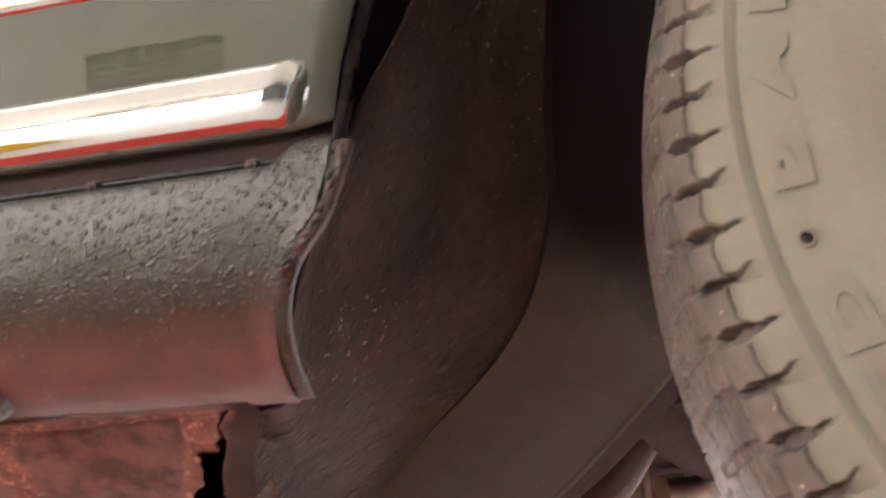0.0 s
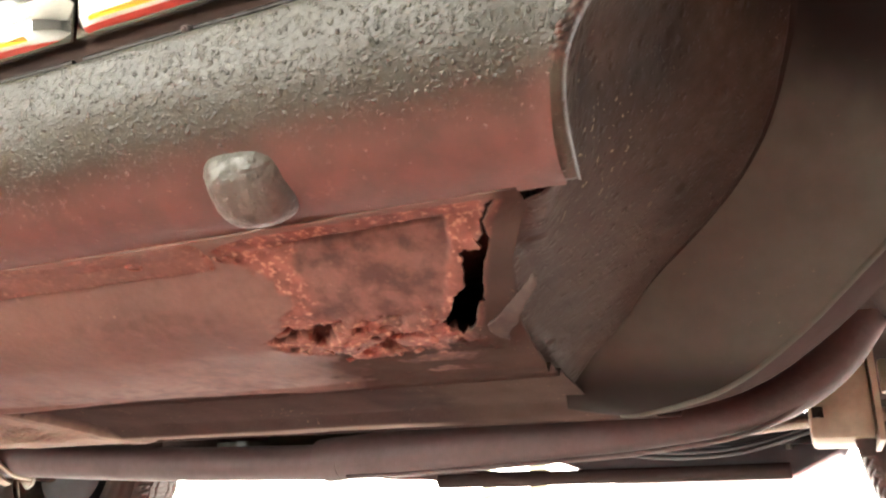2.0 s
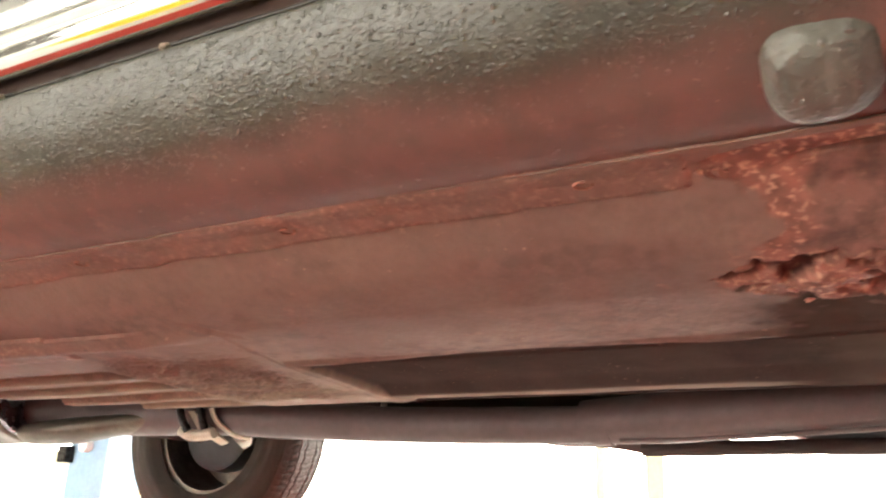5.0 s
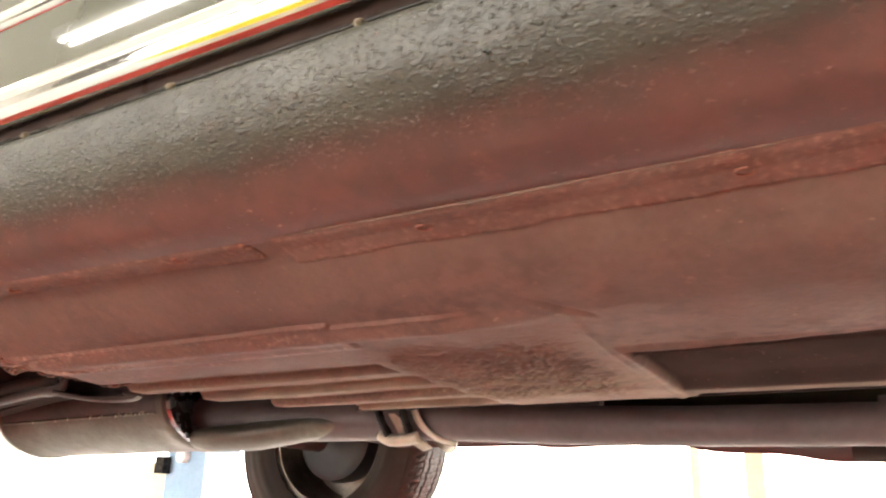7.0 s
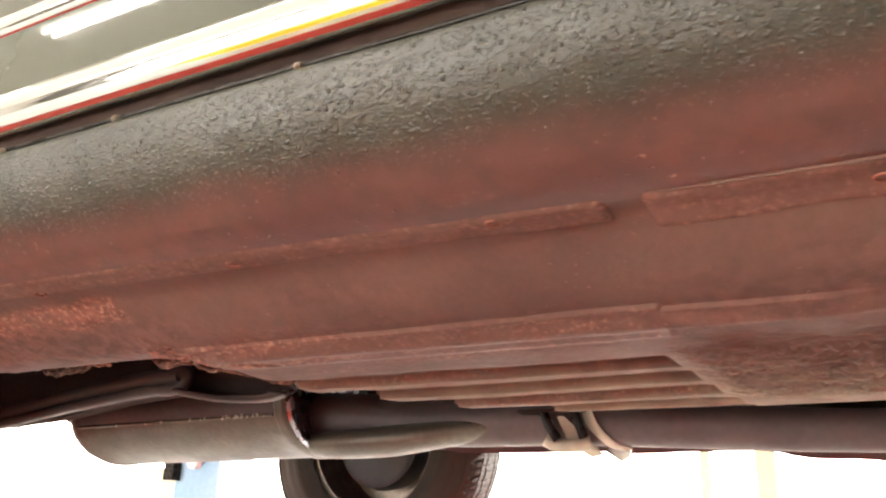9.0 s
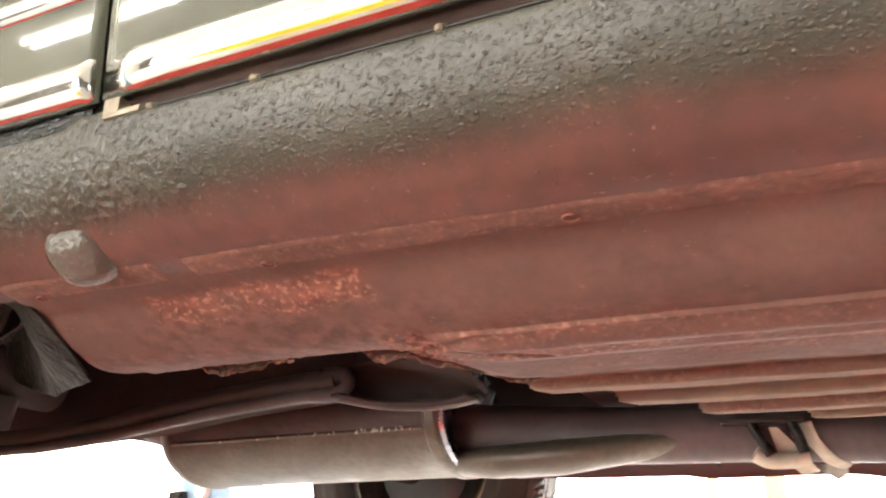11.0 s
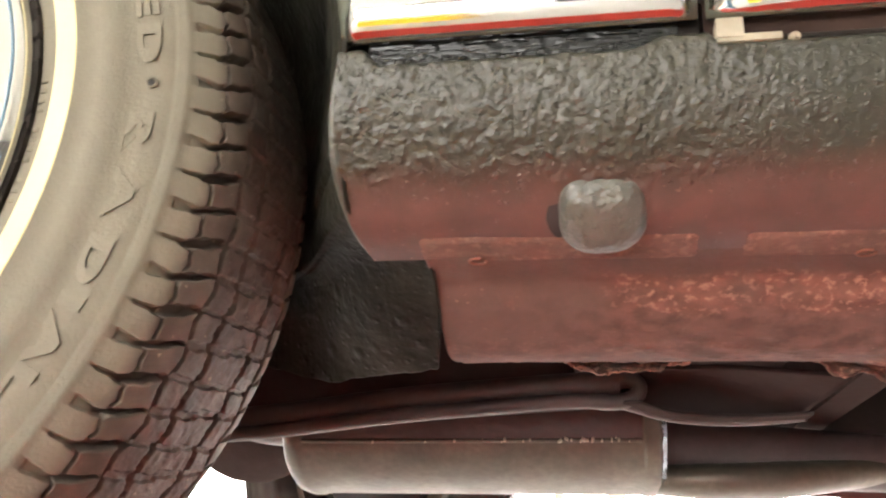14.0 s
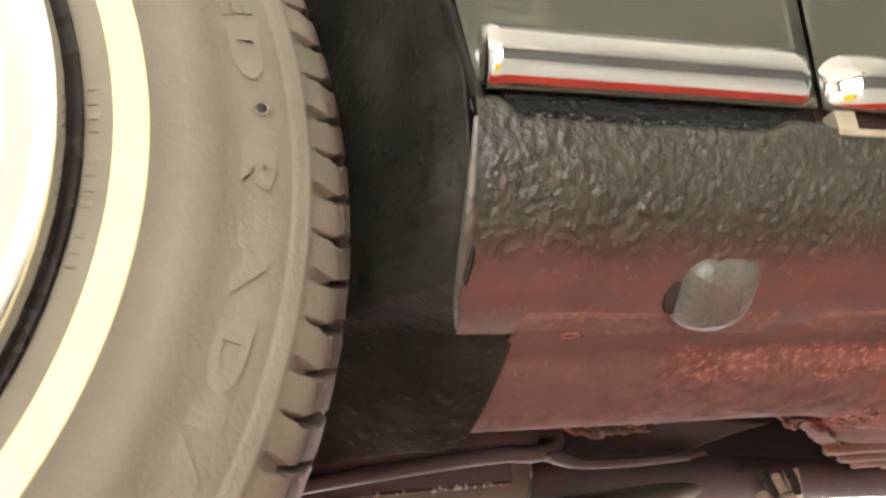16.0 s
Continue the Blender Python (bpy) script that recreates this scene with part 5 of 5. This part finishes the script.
# wheelhouse tubs
for cx, cz, r, a0, a1, y1, mat in ((-2.555, 1.815, 0.471, 205, 22, 0.80, M_flap), (0.42, 1.83, 0.575, 168, 0, 1.0, M_dark)):
    ang, yy = np.meshgrid(np.radians(np.linspace(a0, a1, 80)), np.linspace(0.425, y1, 16))
    rr = r - 0.12 * smooth(y1 - 0.12, y1, yy) + 0.004 * (fbm(ang * 30, yy * 60) - 0.5)
    tub = np.stack([cx + rr * np.cos(ang), yy, cz + rr * np.sin(ang)], -1)
    sheet("wheelhouse_tub", grid_mesh("wheelhouse_tub", tub), mat, car, "dark coated wheelhouse tub", 0.002)
part("tub_side", box(-3.05, -2.14, 0.80, 0.815, 1.86, 2.36), M_dark, car, smooth_faces=False)
part("engine_bay", box(-0.30, 1.0, 0.70, 2.2, 2.12, 2.16), M_dark, car, "dark top of the engine bay", False)

# rear wheelhouse front wall and its scuffed lower corner
RW = [[(-2.25, 0.405, 2.18), (-2.27, 0.5, 2.17), (-2.30, 0.62, 2.15), (-2.38, 0.74, 2.12)],
      [(-2.13, 0.405, 2.03), (-2.15, 0.5, 2.02), (-2.20, 0.62, 2.01), (-2.32, 0.73, 2.0)],
      [(-2.094, 0.406, 1.93), (-2.125, 0.5, 1.925), (-2.18, 0.62, 1.92), (-2.31, 0.725, 1.91)],
      [(-2.088, 0.432, 1.80), (-2.125, 0.51, 1.80), (-2.19, 0.62, 1.80), (-2.33, 0.70, 1.805)],
      [(-2.083, 0.468, 1.772), (-2.12, 0.53, 1.783), (-2.188, 0.63, 1.788), (-2.325, 0.70, 1.795)],
      [(-2.044, 0.504, 1.7625), (-2.10, 0.545, 1.768), (-2.185, 0.635, 1.775), (-2.315, 0.70, 1.785)],
      [(-2.042, 0.560, 1.734), (-2.10, 0.58, 1.737), (-2.182, 0.648, 1.745), (-2.29, 0.69, 1.757)],
      [(-2.051, 0.613, 1.7035), (-2.10, 0.633, 1.702), (-2.172, 0.664, 1.7045), (-2.25, 0.675, 1.728)]]
rp = loft(RW, 100, 240)
u = np.linspace(0, 0.75, 240)[:, None] + 0 * rp[..., 0]
fade = smooth(0, 8, np.arange(100))[None, :]
rp[..., 0] -= (0.0008 * fbm(rp[..., 1] * 50, u * 50) + 0.0006 * droplets(u, rp[..., 1], 0.014, 0.6, 8)) * fade
rp[..., 2] += 0.006 * (fbm(rp[..., 0] * 60, rp[..., 1] * 30) - 0.5) * np.linspace(0, 1, 240)[:, None] ** 14
rp[..., 0] -= 0.005 * smooth(1.817, 1.822, rp[..., 2]) * fade * smooth(2.0, 1.95, rp[..., 2])
sheet("rear_wheelhouse", grid_mesh("rear_wheelhouse", rp), M_flap, car, "black-coated rear wheelhouse wall with a scuffed lower corner", 0.002)

# ---- engine bay parts ahead ----
member = part("crossmember", box(-0.075, 0.01, 1.38, 1.52, 1.705, 1.87), M_beige, car, "dusty beige crossmember", True, 0.008)
part("slot", box(-0.070, -0.055, 1.374, 1.384, 1.735, 1.75), M_black, member, smooth_faces=False)
part("slot", box(-0.068, -0.053, 1.374, 1.384, 1.80, 1.812), M_black, member, smooth_faces=False)
part("rib", box(0.012, 0.020, 1.37, 1.52, 1.70, 1.87), M_beige, member, smooth_faces=False)
part("lug", cyl((-0.005, 1.40, 1.705), (-0.005, 1.40, 1.682), 0.014, 0.010, 12), M_dark, member)
part("control_arm", tube([(-0.02, 0.86, 1.86), (0.02, 1.0, 1.85), (0.06, 1.2, 1.845), (0.12, 1.42, 1.85)], [0.035, 0.03, 0.035, 0.04], n=16), M_dark, car, "dark steering control arm")
sump = part("sump", plate([(-0.645, 1.86, 1.752), (-0.535, 1.86, 1.712), (-0.50, 1.86, 1.692), (-0.12, 1.86, 1.692), (-0.02, 1.86, 1.742), (0.015, 1.86, 1.80), (-0.64, 1.86, 1.80)], 0.28), M_sump, car, "black oily engine sump", True, 0.012)
part("sump_flange", box(-0.50, 0.01, 1.845, 1.87, 1.752, 1.759), M_sump, sump, smooth_faces=False)
for k in range(6):
    part("sump_bolt", cyl((-0.46 + 0.085 * k, 1.852, 1.752), (-0.46 + 0.085 * k, 1.852, 1.743), 0.006, 0.006, 8), M_dull, sump)
for k, (y, z) in enumerate(((1.60, 1.72), (1.66, 1.735), (1.58, 1.745))):
    part("cable", tube([(-0.42, y, z), (-0.3, y, z - 0.012), (-0.18, y, z - 0.004), (-0.06, y, z + 0.03)], 0.0045, n=8, samples=24), M_sump, car, "thin black cable")
bm = cyl((0.05, 1.45, 1.80), (0.11, 1.45, 1.805), 0.022, 0.018, 14)
ball((0.12, 1.45, 1.81), 0.026, bm, n=14)
part("ball_joint", bm, M_dull, car, "bright worn ball joint")
part("bracket", box(0.03, 0.075, 1.46, 1.48, 1.78, 1.83), M_hanger, car, "pale bolted bracket", True, 0.004)
part("steering_rod", tube([(-0.25, 1.55, 1.735), (-0.1, 1.5, 1.745), (0.1, 1.45, 1.75)], 0.010, n=12), M_dull, car, "bright steering rod")

# ---- wheels ----
def tyre_mesh(name, slant=1, dense=None, squeeze=1.0, low_shoulder=False):
    """Tyre with whitewall step, rings and a lugged tread; axis y, outer side at -y, in survey units about its centre.
    slant: which way the shoulder grooves lean. dense: degrees between which the mesh is fine. squeeze: how closely the lugs are packed towards the shoulder. low_shoulder: the lugs reach further down the wall."""
    prof = [(0.232, 0.014), (0.250, 0.004), (0.262, -0.002), (0.276, -0.006), (0.2785, -0.0085), (0.2975, -0.0095), (0.300, -0.0075), (0.312, -0.008), (0.3275, -0.0065), (0.3288, -0.0048), (0.345, -0.002),
            (0.3605, 0.0022), (0.3622, 0.0040), (0.3650, 0.0012), (0.3668, 0.0046), (0.3692, 0.0022), (0.3712, 0.0062), (0.3745, 0.0085)]
    tread = [(0.3815, 0.0145), (0.3880, 0.0225), (0.3930, 0.033), (0.3958, 0.042), (0.3972, 0.052), (0.3980, 0.062), (0.3985, 0.072), (0.3988, 0.082), (0.399, 0.092), (0.399, 0.107)]
    if low_shoulder:
        prof[11:] = [(0.3570, 0.0012), (0.3582, 0.0034), (0.3600, 0.0008), (0.3614, 0.0032), (0.3626, 0.0018), (0.3640, 0.0040), (0.3680, 0.0058)]
        tread[:1] = [(0.3752, 0.0092), (0.3815, 0.0142)]
    top = spline([prof[-1]] + tread, 400)
    run = np.r_[0, np.cumsum(np.hypot(*np.diff(top, axis=0).T))]
    along = np.r_[np.linspace(0, 0.058, 86 if dense else 30)[1:], np.linspace(0.060, run[-1], 34 if dense else 14)]
    crown = np.stack([np.interp(along, run, top[:, 0]), np.interp(along, run, top[:, 1])], -1)
    half = np.vstack([np.array(prof), crown])
    way = np.r_[np.linspace(-0.2, 0, len(prof)), along]
    other = half[:-1][::-1] * (1, -1) + (0, 0.214)
    p, w = np.vstack([half, other]), np.r_[way, way[:-1][::-1]][:, None]
    w = np.where(w > 0, w * squeeze, w)
    if dense:
        a0, a1 = radians(dense[0]), radians(dense[1])
        a = np.r_[np.linspace(a0, a1, 1500, endpoint=False), np.linspace(a1, a0 + 2 * np.pi, 420, endpoint=False)][None, :]
    else:
        a = np.linspace(0, 2 * np.pi, 640, endpoint=False)[None, :]
    r, y = p[:, :1] + 0 * a, p[:, 1:] + 0 * a
    lean = slant * np.where(y < 0.107, 1, -1)
    periods, pitch = 53, 2 * math.pi * 0.39 / 53
    u = a / (2 * np.pi) * periods
    g = u + lean * np.interp(w, [0, 0.004, 0.014, 0.02, 0.046], [0, 0.0, 0.015, -0.03, -0.26]) + 0.010 * np.sin(w * 420)

    def gap(centre, widths):
        """How far a lateral groove is open: widths are pairs of (way in from the shoulder, half width in periods)."""
        d = np.abs((g - centre + 0.5) % 1.0 - 0.5) * pitch
        h = np.interp(w, [q[0] for q in widths], [q[1] for q in widths]) * pitch
        return smooth(h + 0.0009, h - 0.0005, d) * (h > 0.0002)

    pocket = gap(0.25, ((0, 0.016), (0.010, 0.022), (0.015, 0.040), (0.021, 0.078), (0.037, 0.075), (0.043, 0.05), (0.047, 0.022), (0.049, 0.0)))
    scoop = gap(0.75, ((0, 0.085), (0.003, 0.080), (0.007, 0.065), (0.012, 0.050), (0.016, 0.042), (0.024, 0.046), (0.037, 0.044), (0.043, 0.026), (0.047, 0.015), (0.049, 0.0)))
    pocket *= np.interp(w, [0, 0.010, 0.020], [0.42, 0.65, 1.0])
    scoop *= np.interp(w, [0, 0.006, 0.014, 0.022], [0.16, 0.36, 0.62, 1.0])
    zig = np.abs((u * 4) % 2 - 1)
    sipe = 0.6 * smooth(0.0015, 0.0006, np.abs(w - 0.0205 - 0.0022 * zig - 0.0012 * np.abs((u * 9) % 2 - 1)))
    step = np.abs((u * 2 + 0.3) % 2 - 1) + 0.5 * (fbm(u * 1.7, 40 * w) - 0.5)
    ring = np.zeros_like(r)
    for k, (c, wd) in enumerate(((0.0500, 0.0016), (0.0790, 0.0020))):
        ring = np.maximum(ring, smooth(wd + 0.0012, wd, np.abs(w - c - 0.0060 * (step - 0.5))))
    block = smooth(0.0030, 0.0016, np.abs((g * 1.0 - lean * 2.0 * w + 0.12 * step) % 0.5 - 0.25) * pitch) * smooth(0.049, 0.052, w)
    depth = 0.0098 * np.maximum.reduce([pocket, scoop, 0.6 * ring, sipe, 0.24 * block]) * smooth(-0.0005, 0.0015, w)
    n = np.gradient(p, axis=0)
    n = np.stack([n[:, 1], -n[:, 0]], -1) / np.hypot(*n.T)[:, None]
    lumpy = 0.0007 * (fbm(u * 6 + 0 * r, w * 160) - 0.5) * smooth(0.0, 0.03, w) + 0.0024 * (fbm(u * 9 + 3, w * 210, 4) - 0.5) * smooth(0.040, 0.060, w)
    r = r - n[:, :1] * (depth - lumpy)
    y = y - n[:, 1:] * (depth - lumpy)
    verts = np.stack([r * np.cos(a), y, r * np.sin(a)], -1)
    worn = smooth(0.012, 0.024, w + 0.006 * (fbm(u * 3, w * 90) - 0.5))
    # besides the worn tone, the depth term paints shade into the grooves
    return grid_mesh(name, verts, closed=True, attrs={"tread": np.clip(0.80 * worn + 0.2 * smooth(0.030, 0.06, w + 0 * u) + 0.35 * smooth(0.1, 0.9, depth / 0.0098) * smooth(0.004, 0.02, w), 0, 1)})


def ring_band(r0, r1, y0, y1, n=180, h=0.0012):
    bm = bmesh.new()
    prof = [(r0, y0), (r0 + 0.001, y0 - h), (r1 - 0.001, y1 - h), (r1, y1)]
    rings = [[bm.verts.new((r * math.cos(t), y, r * math.sin(t))) for t in np.linspace(0, 2 * math.pi, n, endpoint=False)] for r, y in prof]
    for one, two in zip(rings, rings[1:]):
        for j in range(n):
            bm.faces.new((one[j], one[(j + 1) % n], two[(j + 1) % n], two[j]))
    return bm


def revolve(prof, n=96):
    bm = bmesh.new()
    rings = [[bm.verts.new((r * math.cos(t), y, r * math.sin(t))) for t in np.linspace(0, 2 * math.pi, n, endpoint=False)] for r, y in prof]
    for one, two in zip(rings, rings[1:]):
        for j in range(n):
            bm.faces.new((one[j], one[(j + 1) % n], two[(j + 1) % n], two[j]))
    return bm


def lettering(word, angles, r, size):
    """Raised bold letters round the tyre wall, each at its angle in degrees, tops outward."""
    total = bmesh.new()
    for ch, angle in zip(word, angles):
        curve = bpy.data.curves.new("letter", "FONT")
        curve.body, curve.size, curve.extrude, curve.align_x, curve.offset = ch, size, 0.00012, "CENTER", 0.0011
        tmp = new("letter", curve)
        mesh = tmp.to_mesh()
        a = radians(angle)
        one = bmesh.new()
        one.from_mesh(mesh)
        for v in one.verts:
            x, h, d = v.co
            x *= 2.2
            wall = float(np.interp(r + h, (0.3288, 0.345, 0.3605), (-0.0048, -0.0020, 0.0022)))
            v.co = ((r + h) * math.cos(a) + x * math.sin(a), wall - 0.0017 - d * 2, (r + h) * math.sin(a) - x * math.cos(a))
        keep = bpy.data.meshes.new("letter")
        one.to_mesh(keep)
        one.free()
        total.from_mesh(keep)
        tmp.to_mesh_clear()
        bpy.data.objects.remove(tmp)
        bpy.data.meshes.remove(keep)
    return total


TYRES = {"rear": tyre_mesh("tyre_rear", 1, (-75, 50)), "front": tyre_mesh("tyre_front", -0.15, (-75, 50), 1.5, True), "far": tyre_mesh("tyre_far")}


def wheel(x, y, z, turn, kind="far", flip=False):
    """A wheel with its tyre; turn sets where the lettering stands."""
    w = part("wheel", revolve([(0.262, 0.21), (0.255, 0.19), (0.22, 0.185), (0.21, 0.13), (0.21, 0.05), (0.200, 0.024), (0.16, 0.018), (0.12, 0.03), (0.07, 0.022), (0.06, 0.0), (0.02, -0.006), (0.0005, -0.006)]), M_dull, car, "steel wheel with a chrome trim ring and whitewall tyre")
    w.matrix_basis = pose(x * S, y * S, z * S, 0, -turn, 180 if flip else 0)
    tyre = new("tyre", TYRES[kind])
    if not tyre.data.materials:
        tyre.data.materials.append(M_fartyre if kind == "far" else M_tyre)
    tagged(tyre, "dark rubber tyre with a lugged tread" if kind == "far" else "weathered dusty tyre with a lugged tread")
    tyre.parent = w
    part("whitewall", ring_band(0.2795, 0.2965, -0.0078, -0.0088), M_white, w, "cream-white wall band")
    part("trim_ring", revolve([(0.2635, 0.006), (0.2625, -0.008), (0.2575, -0.016), (0.248, -0.015), (0.236, -0.006), (0.222, -0.004), (0.212, -0.008), (0.205, 0.004), (0.198, 0.02)]), M_chrome, w, "polished chrome trim ring")
    # black band stands for the shaded groove between trim ring and tyre
    part("groove_band", ring_band(0.2575, 0.2675, -0.0015, -0.0040, h=0.003), M_black, w, "black band standing for the dark groove beside the trim ring")
    part("brake_drum", revolve([(0.0005, 0.185), (0.02, 0.185), (0.05, 0.165), (0.13, 0.16), (0.15, 0.15), (0.155, 0.10), (0.15, 0.06), (0.0005, 0.06)], 48), M_sump, w, "dark brake drum")
    if kind == "far":
        return w
    part("lettering", lettering("RADIAL", (-1.3, -8.9, -16.4, -21.1, -25.6, -30.0), 0.3383, 0.0195), M_tyre, w, "raised lettering")
    part("lettering", lettering("BELTED", (37.0, 31.5, 26.3, 20.8, 15.4, 9.8), 0.3383, 0.0195), M_tyre, w, "raised lettering")
    # small unreadable moulded marks near the rim
    for k in range(13):
        if k in (4, 9):
            continue
        t = radians(6.5 - 1.55 * k)
        m = Matrix.Rotation(-t, 4, "Y") @ Matrix.LocRotScale((0.2715, -0.0052, 0), None, (0.0052, 0.0012, 0.0022 + 0.0006 * (k % 3)))
        bm = bmesh.new()
        bmesh.ops.create_cube(bm, size=1, matrix=m)
        part("moulded_bar", bm, M_tyre, w, bevel=0.0002)
    for angle in (4.4, -35.9):
        c = Vector((0.3480 * math.cos(radians(angle)), -0.0024, 0.3480 * math.sin(radians(angle))))
        ring = [tuple(c + Vector((0.0033 * math.cos(t), 0, 0.0033 * math.sin(t)))) for t in np.linspace(0, 2 * math.pi, 13)]
        part("moulding_mark", tube(ring, 0.0009, n=8, samples=40), M_tyre, w, "round moulding mark")
        part("dimple", ball(tuple(c), 0.0027, squash=(1, 0.35, 1), n=14), M_black, w, "dark dimple")
    return w


wheel(-2.555, 0.385, 1.815, 0, "rear")
wheel(0.42, 0.385, 1.83, 184.3, "front")
wheel(-2.555, 2.515, 1.815, 40, flip=True)
wheel(0.42, 2.515, 1.83, 90, flip=True)
